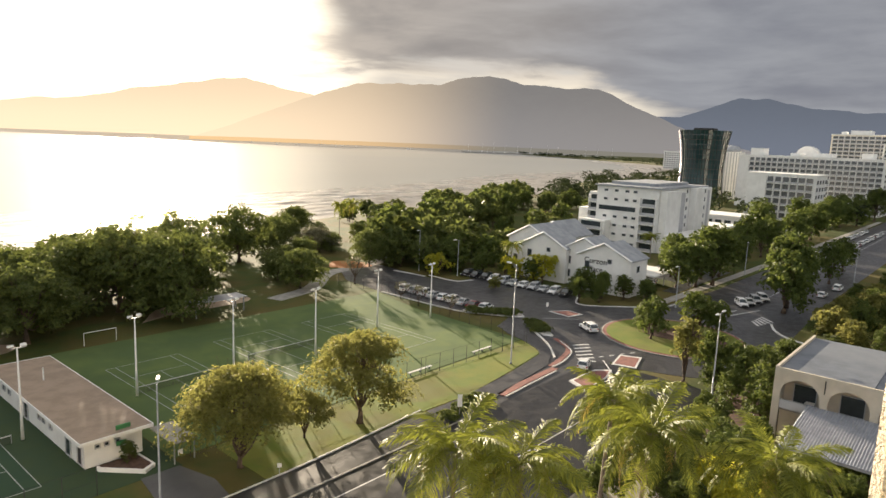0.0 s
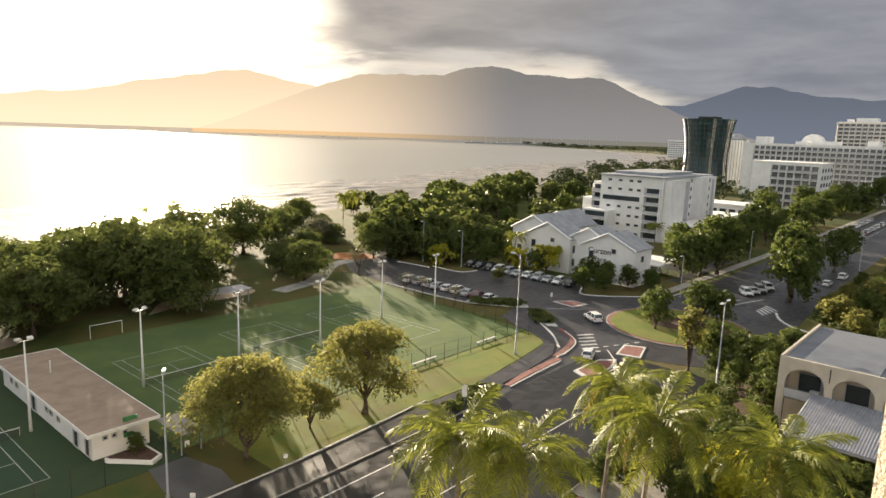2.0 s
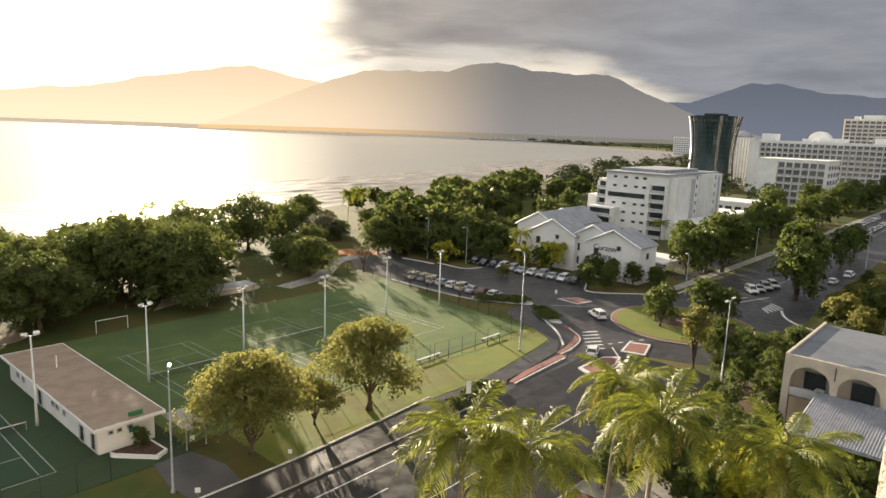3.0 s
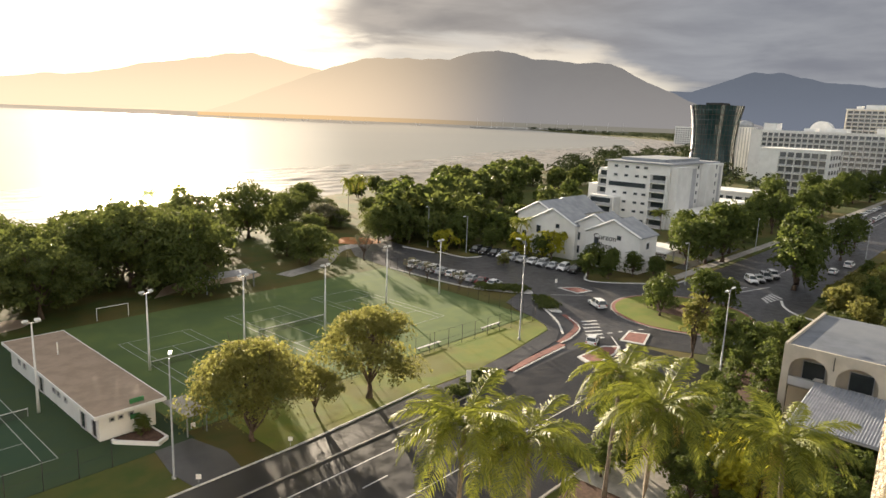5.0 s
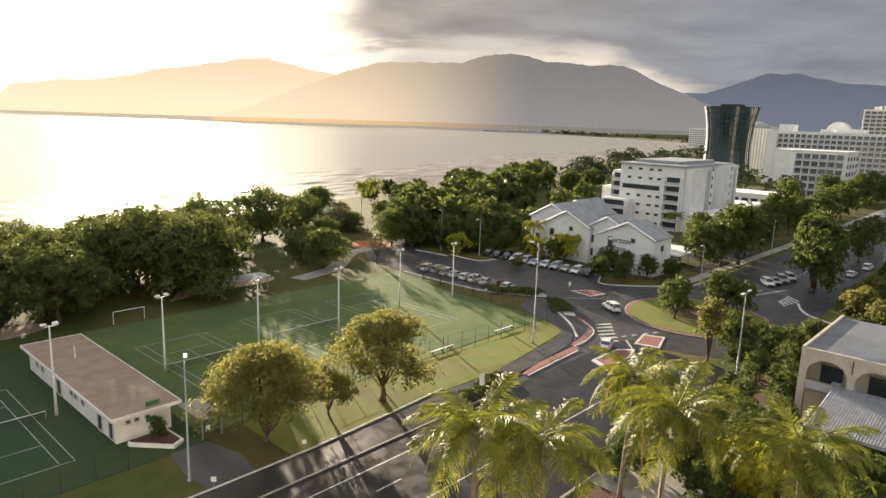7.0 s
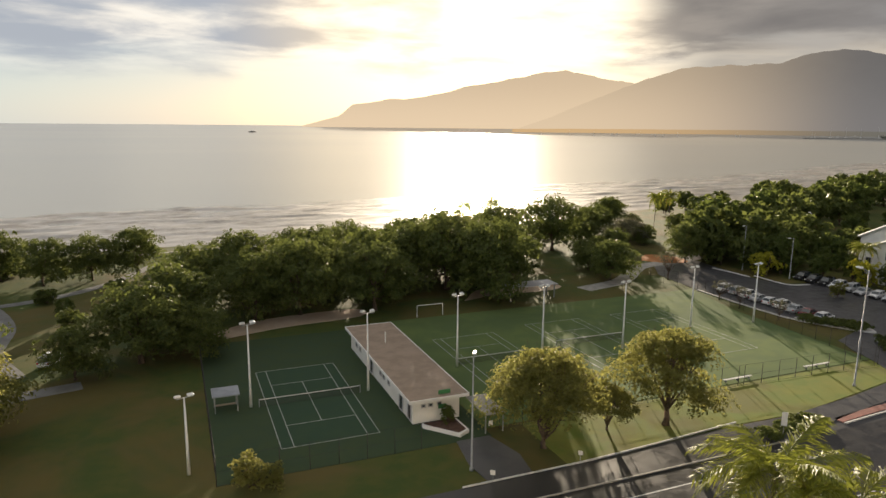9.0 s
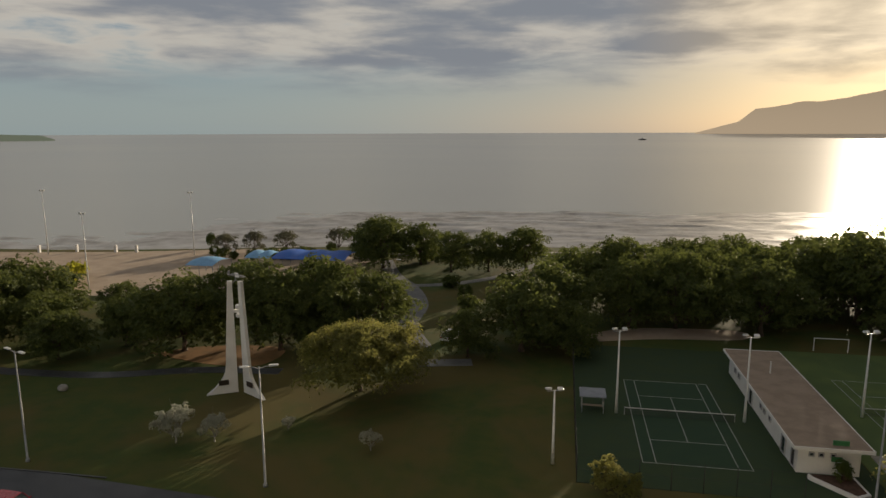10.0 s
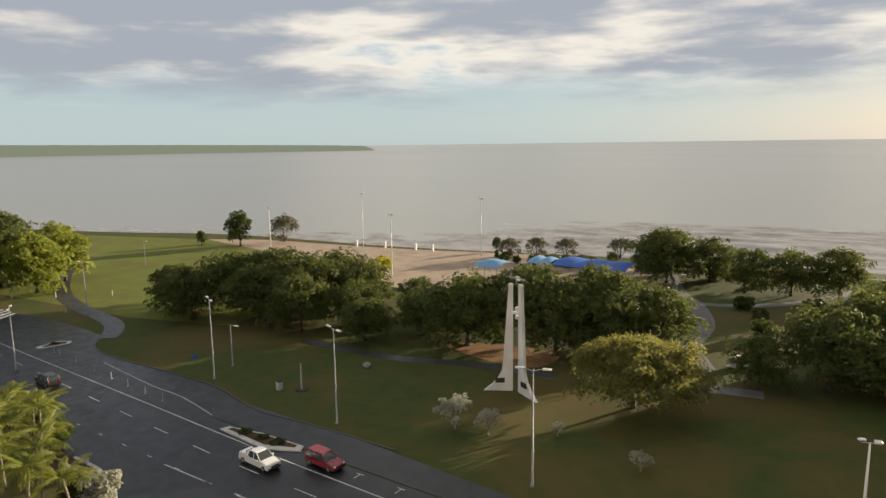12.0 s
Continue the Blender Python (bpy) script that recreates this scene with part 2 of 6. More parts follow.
PAINT = {k: material(k + "_car_paint", c, 0.3, tuple(x * 0.92 for x in c), 0.5, 0.5, spec=0.7) for k, c in
         {"white": (0.75, 0.75, 0.74), "silver": (0.42, 0.43, 0.44), "black": (0.02, 0.02, 0.023), "red": (0.22, 0.02, 0.03), "maroon": (0.16, 0.04, 0.045)}.items()}
L_FIG = leaf_material("fig_leaves", (0.032, 0.054, 0.014), (0.125, 0.142, 0.036), 0.36)
L_GREEN = leaf_material("green_leaves", (0.033, 0.056, 0.014), (0.112, 0.136, 0.030), 0.38)
L_OLIVE = leaf_material("olive_leaves", (0.080, 0.092, 0.024), (0.21, 0.20, 0.055), 0.52)
L_YELLOW = leaf_material("golden_leaves", (0.17, 0.18, 0.020), (0.38, 0.36, 0.035), 0.45)
L_PALM = leaf_material("palm_fronds", (0.034, 0.056, 0.010), (0.235, 0.250, 0.036), 0.33, 0.5, 0.2)
L_PALMOLD = leaf_material("dry_fronds", (0.20, 0.15, 0.04), (0.32, 0.24, 0.06), 0.4)
L_GREY = leaf_material("grey_leaves", (0.22, 0.23, 0.17), (0.42, 0.42, 0.34), 0.3)
L_BARE = leaf_material("sparse_leaves", (0.08, 0.085, 0.05), (0.13, 0.125, 0.075), 0.3)
L_LIME = leaf_material("lime_leaves", (0.115, 0.150, 0.024), (0.27, 0.29, 0.050), 0.48)
L_CANE = leaf_material("cane_palm_fronds", (0.10, 0.13, 0.024), (0.30, 0.31, 0.060), 0.45, 0.4)
L_FAR = leaf_material("far_tree_leaves", (0.018, 0.030, 0.011), (0.048, 0.060, 0.022), 0.15, 0.8)
M_GLASS_PALE = material("curtained_glass", (0.13, 0.135, 0.14), 0.2, (0.07, 0.075, 0.08), 0.12, 0.9, spec=0.6)
# pinkish pale colour paints in the sun glint on the tower edge
M_FIN = material("sun_glint_fin", (0.80, 0.74, 0.77), 0.3, metal=0.5)
M_PATH = material("footpath_concrete", (0.17, 0.17, 0.165), 0.75, (0.13, 0.13, 0.128), 0.5, 0.9, 0.2, 12.0)


# ---- mesh helpers ----
from mathutils.geometry import tessellate_polygon

def empty(name, x=0.0, y=0.0, z=0.0, turn=0.0):
    ob = new(name)
    ob.matrix_world = pose(x, y, z, 0, 0, turn)
    return ob


def mesh_of(bm, mat, smooth=False, name="mesh"):
    me = bpy.data.meshes.new(name)
    bm.to_mesh(me)
    bm.free()
    for mt in (mat if isinstance(mat, (list, tuple)) else [mat]):
        me.materials.append(mt)
    if smooth:
        me.polygons.foreach_set("use_smooth", [True] * len(me.polygons))
    return me


def part(name, bm, mat, parent=None, label="", smooth=False):
    me = bm if isinstance(bm, bpy.types.Mesh) else mesh_of(bm, mat, smooth, name)
    ob = new(name, me)
    if parent:
        ob.parent = parent
    if label:
        ob["label"] = label
    return ob


def raw_mesh(verts, faces, mat, name="mesh", smooth=False):
    me = bpy.data.meshes.new(name)
    me.from_pydata(verts, [], faces)
    me.materials.append(mat)
    if smooth:
        me.polygons.foreach_set("use_smooth", [True] * len(me.polygons))
    return me


def box(bm, x0, x1, y0, y1, z0, z1, bevel=0.0):
    r = bmesh.ops.create_cube(bm, size=1.0, matrix=Matrix.LocRotScale(((x0 + x1) / 2, (y0 + y1) / 2, (z0 + z1) / 2), None, (x1 - x0, y1 - y0, z1 - z0)))
    if bevel:
        edges = {e for v in r["verts"] for e in v.link_edges}
        bmesh.ops.bevel(bm, geom=list(edges), offset=bevel, segments=1, affect="EDGES")
    return bm


def tube(bm, points, radii, sides=8, caps=True):
    """Tapered round limb through the points."""
    pts = [Vector(p) for p in points]
    rings = []
    for i, p in enumerate(pts):
        d = (pts[min(i + 1, len(pts) - 1)] - pts[max(i - 1, 0)]).normalized()
        a = d.orthogonal().normalized() if abs(d.z) > 0.999 else d.cross(Vector((0, 0, 1))).normalized()
        b = d.cross(a)
        rings.append([bm.verts.new(p + (a * math.cos(k * math.tau / sides) + b * math.sin(k * math.tau / sides)) * radii[i]) for k in range(sides)])
    for r0, r1 in zip(rings, rings[1:]):
        for k in range(sides):
            bm.faces.new((r0[k], r0[(k + 1) % sides], r1[(k + 1) % sides], r1[k]))
    if caps:
        bm.faces.new(rings[0][::-1])
        bm.faces.new(rings[-1])
    return bm


def prism(bm, outline, z0, z1):
    """Closed plan outline raised from z0 to z1."""
    lo = [bm.verts.new((x, y, z0)) for x, y in outline]
    hi = [bm.verts.new((x, y, z1)) for x, y in outline]
    n = len(outline)
    for i in range(n):
        bm.faces.new((lo[i], lo[(i + 1) % n], hi[(i + 1) % n], hi[i]))
    area = sum(a[0] * b[1] - b[0] * a[1] for a, b in zip(outline, outline[1:] + outline[:1]))
    for a, b, c in tessellate_polygon([[Vector((x, y, 0)) for x, y in outline]]):
        p, q, r = (Vector(outline[k]) for k in (a, b, c))
        if (q - p).cross(r - p) < 0:
            b, c = c, b
        bm.faces.new((hi[a], hi[b], hi[c]))
        bm.faces.new((lo[a], lo[c], lo[b]))
    if area < 0:
        bmesh.ops.reverse_faces(bm, faces=[f for f in bm.faces if abs(f.normal.z) < 0.5 or len(f.verts) == 4])
    bm.normal_update()
    return bm


def smooth_line(points, steps=6):
    """Rounded line through plan points."""
    p = [Vector((*q, 0)) for q in points]
    p = [2 * p[0] - p[1], *p, 2 * p[-1] - p[-2]]
    out = []
    for a, b, c, d in zip(p, p[1:], p[2:], p[3:]):
        for k in range(steps):
            t = k / steps
            q = 0.5 * (2 * b + (c - a) * t + (2 * a - 5 * b + 4 * c - d) * t * t + (3 * b - a - 3 * c + d) * t ** 3)
            out.append((q.x, q.y))
    out.append((p[-2].x, p[-2].y))
    return out


def strip(bm, line, width, z0, z1):
    """Band of a given width along a plan line."""
    n = len(line)
    rows = []
    for i, q in enumerate(line):
        a, b = Vector(line[max(i - 1, 0)]), Vector(line[min(i + 1, n - 1)])
        d = (b - a).normalized()
        s = Vector((-d.y, d.x)) * width / 2
        q = Vector(q)
        rows.append([bm.verts.new((*(q + s), z1)), bm.verts.new((*(q - s), z1)), bm.verts.new((*(q - s), z0)), bm.verts.new((*(q + s), z0))])
    for r0, r1 in zip(rows, rows[1:]):
        for k in range(4):
            bm.faces.new((r0[k], r1[k], r1[(k + 1) % 4], r0[(k + 1) % 4]))
    bm.faces.new(rows[0])
    bm.faces.new(rows[-1][::-1])
    bmesh.ops.recalc_face_normals(bm, faces=bm.faces[:])
    return bm


def circle(cx, cy, r, n=48, a0=0.0, a1=360.0):
    return [(cx + r * math.cos(radians(a0 + (a1 - a0) * k / n)), cy + r * math.sin(radians(a0 + (a1 - a0) * k / n))) for k in range(n if a1 - a0 >= 360 else n + 1)]


def slab(name, outline, z0, z1, mat, label="", category="ground"):
    return tagged(part(name, prism(bmesh.new(), outline, z0, z1), mat), label, category, kind="structure")


def band(name, line, width, z0, z1, mat, label="", category="kerb"):
    return tagged(part(name, strip(bmesh.new(), line, width, z0, z1), mat), label, category, kind="structure")


# ---- sea, shore, land ----
SHORE = smooth_line([(-4500, -900), (-1500, -250), (-700, 20), (-420, 100), (-275, 140), (-216, 163), (-136, 172), (-60, 190), (0, 198), (60, 200), (120, 205), (152, 216), (200, 228), (260, 236),
                     (330, 246), (420, 266), (500, 298), (630, 343), (800, 370), (1030, 395), (1250, 470), (1500, 620), (1750, 900), (2050, 1350), (2250, 1560), (2500, 1560), (3200, 1400), (4700, 700)])
slab("ground", SHORE + [(4700, -1300), (2000, -4400), (-2000, -4400), (-4500, -1800)], -3.0, 0.0, M_GRASS, "park lawn and town ground reaching the horizon")
bm = bmesh.new()
rings = [[bm.verts.new((x, y, z)) for x, y in circle(0, 0, r, 128)] for r, z in ((3600, -1.2), (3900, 1.0), (4250, 6.0), (4600, 11.5), (4950, 17.0))]
bm.faces.new(rings[0])
for r0, r1 in zip(rings, rings[1:]):
    for k in range(128):
        bm.faces.new((r0[k], r1[k], r1[(k + 1) % 128], r0[(k + 1) % 128]))
bmesh.ops.recalc_face_normals(bm, faces=bm.faces[:])
bm.normal_update()
if rings[0][0].link_faces[0].normal.z < 0:
    bmesh.ops.reverse_faces(bm, faces=bm.faces[:])
tagged(part("water", bm, water_material(), smooth=True), "calm grey sea with a low sun glitter", "sea", kind="structure")

# tidal flat: gently uneven wet mud, pierced by channels where it dips under the water
bm = bmesh.new()
NX, NY = 360, 66
grid = []
for i in range(NX + 1):
    col = []
    for j in range(NY + 1):
        s_ = -420 + 2050 * i / NX
        edge = np.interp(s_, [p[0] for p in SHORE], [p[1] for p in SHORE])
        n_ = edge - 6 + np.interp(s_, (60, 180, 900, 1630), (105, 128, 128, 160)) * j / NY
        t_ = j / NY
        h_ = -0.62 - 0.62 * t_ + 0.75 * (noise.fractal(Vector((s_ * 0.045, n_ * 0.13, 3)), 0.8, 2.1, 4)) * min(1, t_ * 4) * (0.3 + 0.7 / (1 + math.exp(-(s_ + 115) / 14))) + 0.25 * math.exp(-((s_ + 20) / 120) ** 2) - 0.5 / (1 + math.exp((s_ + 125) / 14))
        col.append(bm.verts.new((s_, n_, h_)))
    grid.append(col)
for i in range(NX):
    for j in range(NY):
        bm.faces.new((grid[i][j], grid[i + 1][j], grid[i + 1][j + 1], grid[i][j + 1]))
tagged(part("mudflat", bm, M_MUD, smooth=True), "wet brown tidal mud with shallow channels", "mudflat", kind="structure")

slab("sand_beach", smooth_line([(-210, 150), (-150, 138), (-118, 124), (-96, 122), (-70, 136), (-52, 160), (-50, 176), (-80, 182), (-136, 168), (-190, 160), (-210, 150)], 4)[:-1], -0.2, 0.03, M_SAND, "pale sand play area beside the sea", "sand")

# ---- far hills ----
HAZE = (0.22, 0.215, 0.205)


def hills(name, profile, near, far, mat, label, gully=0.22):
    """Range with a ridge at the given elevations (azimuth clockwise from +y, elevation in degrees)."""
    az, el = [p[0] for p in profile], [p[1] for p in profile]
    steps, rows = 200, 14
    verts, faces = [], []
    for i in range(steps + 1):
        a = az[0] + (az[-1] - az[0]) * i / steps
        top = (near + far) / 2 * math.tan(radians(np.interp(a, az, el))) + 34.5
        top *= 1 + 0.03 * noise.fractal(Vector((a * 0.55, near * 0.01, 1)), 0.9, 2.0, 6)
        for j in range(rows + 1):
            t = j / rows
            d = near + (far - near) * t
            rise = math.sin(min(t * 2, 1) * math.pi / 2) ** 1.4 if t <= 0.5 else math.cos((t - 0.5) * math.pi * 0.6)
            h = top * rise * (1 + gully * (1 - abs(2 * t - 1)) * (1 if t < 0.45 else 0) * noise.fractal(Vector((a * 0.35, t * 2, 5)), 1.0, 2.0, 5))
            h = min(h, top * (0.35 + 1.25 * t)) if t < 0.5 else h
            verts.append((math.sin(radians(a)) * d, math.cos(radians(a)) * d, min(h, top) - 2))
    for i in range(steps):
        for j in range(rows):
            k = i * (rows + 1) + j
            faces.append((k, k + 1, k + rows + 2, k + rows + 1))
    return tagged(part(name, raw_mesh(verts, faces, mat, name, True), None), label, "hills", kind="structure")


# haze and sun warmth are painted into the hill materials
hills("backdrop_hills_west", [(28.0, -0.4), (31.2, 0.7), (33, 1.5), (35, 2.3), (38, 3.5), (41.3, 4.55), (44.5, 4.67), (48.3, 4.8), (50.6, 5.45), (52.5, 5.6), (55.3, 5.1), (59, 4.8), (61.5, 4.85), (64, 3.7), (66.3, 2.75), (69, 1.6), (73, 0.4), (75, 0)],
      3700, 4500, hazed_hill_material("hazy_forest", (0.05, 0.055, 0.04), (0.150, 0.141, 0.138), 0.80, (0.56, 0.43, 0.29), 1.0), "hazy grey forested mountain range across the bay")
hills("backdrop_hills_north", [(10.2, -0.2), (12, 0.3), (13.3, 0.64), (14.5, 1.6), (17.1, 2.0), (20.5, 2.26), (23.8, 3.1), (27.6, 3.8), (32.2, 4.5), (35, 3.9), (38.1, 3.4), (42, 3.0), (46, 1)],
      4480, 4900, hazed_hill_material("far_hazy_forest", (0.03, 0.03, 0.025), (0.52, 0.41, 0.285), 0.92, (0.56, 0.43, 0.29), 1.0), "faint warm headland below the sun")
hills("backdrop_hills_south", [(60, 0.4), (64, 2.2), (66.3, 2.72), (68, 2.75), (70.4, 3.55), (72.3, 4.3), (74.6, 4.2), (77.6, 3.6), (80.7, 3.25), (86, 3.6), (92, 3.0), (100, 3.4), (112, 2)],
      4380, 4890, hazed_hill_material("blue_haze_forest", (0.03, 0.04, 0.04), (0.085, 0.095, 0.118), 0.85, (0.5, 0.4, 0.3), 0.2), "blue-grey mountain under dark cloud")
hills("backdrop_far_shore", [(28, -0.3), (32, -0.24), (45, -0.2), (60, -0.2), (72, -0.2), (76, -0.25)], 3450, 3700, hazed_hill_material("mangrove_shore", (0.03, 0.035, 0.02), (0.14, 0.13, 0.11), 0.7, (0.65, 0.42, 0.2), 0.8), "low dark mangrove shore")
hills("backdrop_headland", [(-82, 0.36), (-68.5, 0.27), (-55.8, 0.10), (-46, -0.06), (-41.4, -0.17), (-40.5, -0.5)], 3280, 3590, hazed_hill_material("green_headland", (0.05, 0.065, 0.04), (0.19, 0.21, 0.15), 0.78, (0.2, 0.2, 0.2), 0.0), "low green headland far across the water")

# ---- roads and paths ----
RB = (119.5, 45.5)
slab("road", [(-700, 29.6), (96, 29.6), (96, 48.9), (62, 48.9), (-70, 48.9), (-70.5, 54.0), (-79.4, 56.0), (-90.4, 55.9), (-105.5, 55.3), (-110.5, 55.7), (-114.2, 56.8), (-116.8, 58.6), (-118.6, 61.0), (-126, 61.6), (-139, 61.7), (-158.7, 59.6), (-170, 56), (-700, 53)], -0.3, 0.02, M_ASPHALT, "dark asphalt esplanade road with painted lanes", "road")
slab("roundabout_road", circle(*RB, 22.5), -0.3, 0.028, M_ASPHALT_OLD, "worn asphalt round the traffic island", "road")
slab("street_road", [(136, 29), (170, 31), (900, 31), (900, 54), (170, 55), (139, 57)], -0.3, 0.024, M_ASPHALT_OLD, "worn asphalt street lined with parked cars", "road")
slab("car_park_road", [(98, 56), (107, 70.5), (109.5, 75), (104, 82), (102.8, 90), (102.8, 107), (105, 122), (113, 134), (126, 135), (123, 113), (126, 104), (137.5, 102), (137.5, 77), (128, 70), (136, 61), (141, 56), (125, 50), (110, 50)], -0.3, 0.032, M_ASPHALT_OLD, "asphalt car park beside the roundabout", "road")
slab("pavement", [(-71, 49.05), (60, 49.05), (60, 54.0), (38, 53.1), (-30, 53.0), (-50, 54.4), (-71, 54.3)], -0.3, 0.05, M_ASPHALT, "grey footpath beside the lawn", "footpath")
slab("pavement_corner", [(60.02, 49.05), (62, 49.05), (76, 51.4), (88, 53.0), (95, 56.5), (100, 63), (100.5, 72), (97.8, 68), (96, 63), (93.6, 58.6), (91.8, 56.9), (80.6, 55.0), (67, 53.6), (60.02, 53.8)], -0.3, 0.1, M_ASPHALT_OLD, "dark asphalt footpath curving round the corner", "footpath")
slab("pavement_club_path", [(27.2, 62.2), (31.2, 62.2), (32.4, 57.2), (31.8, 53.5), (26.8, 53.5), (26.4, 57.0)], -0.1, 0.045, M_ASPHALT_OLD, "dark asphalt path to the clubhouse", "footpath")
band("kerb_1", [(-30, 48.95), (10, 48.9), (62, 48.95)], 0.2, 0.0, 0.12, M_CONCRETE, "grey concrete kerb")
band("kerb_2", smooth_line([(60, 54.6), (50, 53.9), (38, 53.25), (24, 53.2)]), 0.16, 0.0, 0.16, M_KERB, "pale kerb between path and lawn")
band("kerb_12", smooth_line([(-44.8, 54.55), (-57, 54.35), (-64.9, 53.6), (-69.3, 53.9), (-79.4, 56.1), (-90.4, 56.0), (-105.5, 55.4), (-110.5, 55.8), (-114.2, 56.9), (-116.8, 58.7)]), 0.2, 0.0, 0.10, M_ASPHALT_OLD, "dark weathered kerb along the park lawn")
band("kerb_3", [(-60, 29.5), (0, 29.5), (50, 29.5), (92, 29.5)], 0.25, 0.0, 0.16, M_CONCRETE, "grey concrete kerb")
band("kerb_4", smooth_line([(102.7, 107), (102.7, 90), (104, 82), (109.5, 75)]), 0.35, 0.0, 0.17, M_KERB, "white painted car park kerb")
band("kerb_5", smooth_line([(137.5, 102), (137.6, 78), (128.5, 70.5), (136, 61), (141, 56.5), (152, 55.5)]), 0.35, 0.0, 0.17, M_KERB, "white painted kerb")
band("kerb_6", smooth_line([(145, 35), (140, 33), (136, 29.5), (134.5, 24), (140, 20)]), 0.45, 0.0, 0.18, M_KERB, "white painted corner kerb")
band("kerb_7", smooth_line([(122.5, 123), (123.2, 118), (123.5, 112.6)]), 0.5, 0.0, 0.17, M_KERB, "white painted kerb end")
band("kerb_8", smooth_line([(125.5, 113), (125.3, 104), (130, 101.8)]), 0.4, 0.0, 0.17, M_KERB, "white painted kerb")
band("trim_red_path_1", smooth_line([(101.6, 60), (98, 55.2), (92.5, 53.2), (87.7, 52.3)]), 0.9, 0.0, 0.10, M_RED, "red paved kerb strip", "paving")
band("trim_red_path_2", smooth_line([(87.5, 51.4), (80, 51.2), (72, 50.6)]), 1.1, 0.0, 0.10, M_RED, "red paved strip", "paving")
band("kerb_9", smooth_line([(106.5, 70.2), (102, 64.5), (97.5, 59), (92, 54.2)]), 0.35, 0.0, 0.17, M_KERB, "white curved kerb")
band("kerb_10", smooth_line([(100.8, 58.5), (97, 54), (91.5, 52.2), (87.5, 51.9)]), 0.22, 0.0, 0.16, M_KERB, "white curved kerb")
band("kerb_11", smooth_line([(86.5, 50.5), (80, 50.2), (72, 49.7)]), 0.22, 0.0, 0.16, M_KERB, "white curved kerb")

slab("roundabout_island", circle(*RB, 13.0), 0.0, 0.16, M_CONCRETE, "round traffic island with brick rim", "traffic island")
slab("roundabout_rim", circle(*RB, 12.75), 0.1, 0.175, M_RED, "red paved rim of the traffic island", "paving")
slab("roundabout_lawn", circle(*RB, 12.1), 0.1, 0.22, M_GRASS_LIT, "mown lawn coloured as sunlit on the traffic island", "lawn")
slab("roundabout_bed", smooth_line([(117, 49), (118.5, 52), (122.5, 51), (125.5, 46), (125, 39), (121, 36), (117, 39), (117, 49)], 4)[:-1], 0.1, 0.26, M_SOIL, "mulched planting bed", "bed")
for label_, pts in (("red paved splitter island", [(82, 43), (84, 46.8), (91.5, 46.6), (93.5, 44.6), (90, 43.5)]), ("red paved splitter island", [(97, 42.2), (96, 46), (101.5, 47.3), (103, 44)]),
                    ("red paved splitter island", [(117.6, 71.5), (121.5, 69), (121.0, 65.2), (116.8, 66.2)])):
    slab("splitter_island", pts, 0.0, 0.15, M_KERB, label_ + " with white edge", "traffic island")
    c_ = Vector((sum(p[0] for p in pts) / len(pts), sum(p[1] for p in pts) / len(pts)))
    slab("splitter_paving", [tuple(c_ + (Vector(p) - c_) * 0.82) for p in pts], 0.1, 0.16, M_RED, label_, "paving")
slab("hedge_bed", smooth_line([(103.2, 82.5), (105.5, 84), (111, 76), (110, 72.5), (108, 74), (103.2, 82.5)], 3)[:-1], 0.0, 0.18, M_KERB, "white kerbed hedge bed", "bed")
slab("hedge_bed", smooth_line([(101.5, 62.5), (104, 67), (108.3, 70.5), (108.8, 69), (105, 64), (102.5, 61), (101.5, 62.5)], 3)[:-1], 0.0, 0.18, M_KERB, "white kerbed hedge bed", "bed")
slab("planter_island", [(-66.4, 47.1), (-66.0, 48.2), (-60.9, 49.2), (-54.2, 49.4), (-53.6, 48.4), (-57.2, 46.6), (-58.4, 46.5)], 0.0, 0.17, M_KERB, "white kerbed planter in the road", "traffic island")
slab("planter_soil", [(-65.4, 47.6), (-65.2, 48.1), (-60.7, 48.9), (-55, 49.1), (-54.8, 48.6), (-58.4, 47.2)], 0.1, 0.21, M_SOIL, "mulched planter", "bed")
slab("planter_island", [(-121.8, 50.6), (-122.6, 54.4), (-120.4, 56.1), (-119.2, 55.2), (-120.4, 51.0)], 0.0, 0.17, M_KERB, "white kerbed planter in the road", "traffic island")
slab("planter_soil", [(-121.5, 51.5), (-122, 54.2), (-120.5, 55.4), (-119.8, 54.8), (-120.6, 51.6)], 0.1, 0.21, M_SOIL, "mulched planter", "bed")
band("planter_island", smooth_line([(-74, 33.4), (-68.6, 33.4), (-68.2, 32.6), (-70, 32.0), (-74, 32)]), 0.4, 0.0, 0.18, M_KERB, "white median nose", "kerb")
slab("median_bed", [(-150, 29.8), (-74, 29.8), (-69, 32.2), (-69, 33.2), (-74, 33.3), (-150, 33.3)], 0.0, 0.15, M_SOIL, "planted road median", "bed")

band("pavement_street", smooth_line([(142, 59.5), (160, 58.4), (300, 57.2), (440, 57)]), 2.4, -0.1, 0.06, M_CONCRETE, "pale street footpath", "footpath")
slab("townhouse_forecourt", [(158, 60.5), (200, 61), (200, 80), (174, 80), (172, 64), (158, 64)], -0.1, 0.03, M_ASPHALT_OLD, "dark asphalt forecourt", "paving")
slab("garden_bed", [(62, 2), (82, 2), (82, 28.5), (30, 28.5), (34, 12), (50, 4)], -0.1, 0.03, M_SOIL, "mulched garden ground under the palms", "bed")
slab("garden_bed", [(84, 19.4), (133, 19.4), (131, 28.6), (84, 28.6)], -0.1, 0.03, M_SOIL, "mulched garden ground under the trees", "bed")
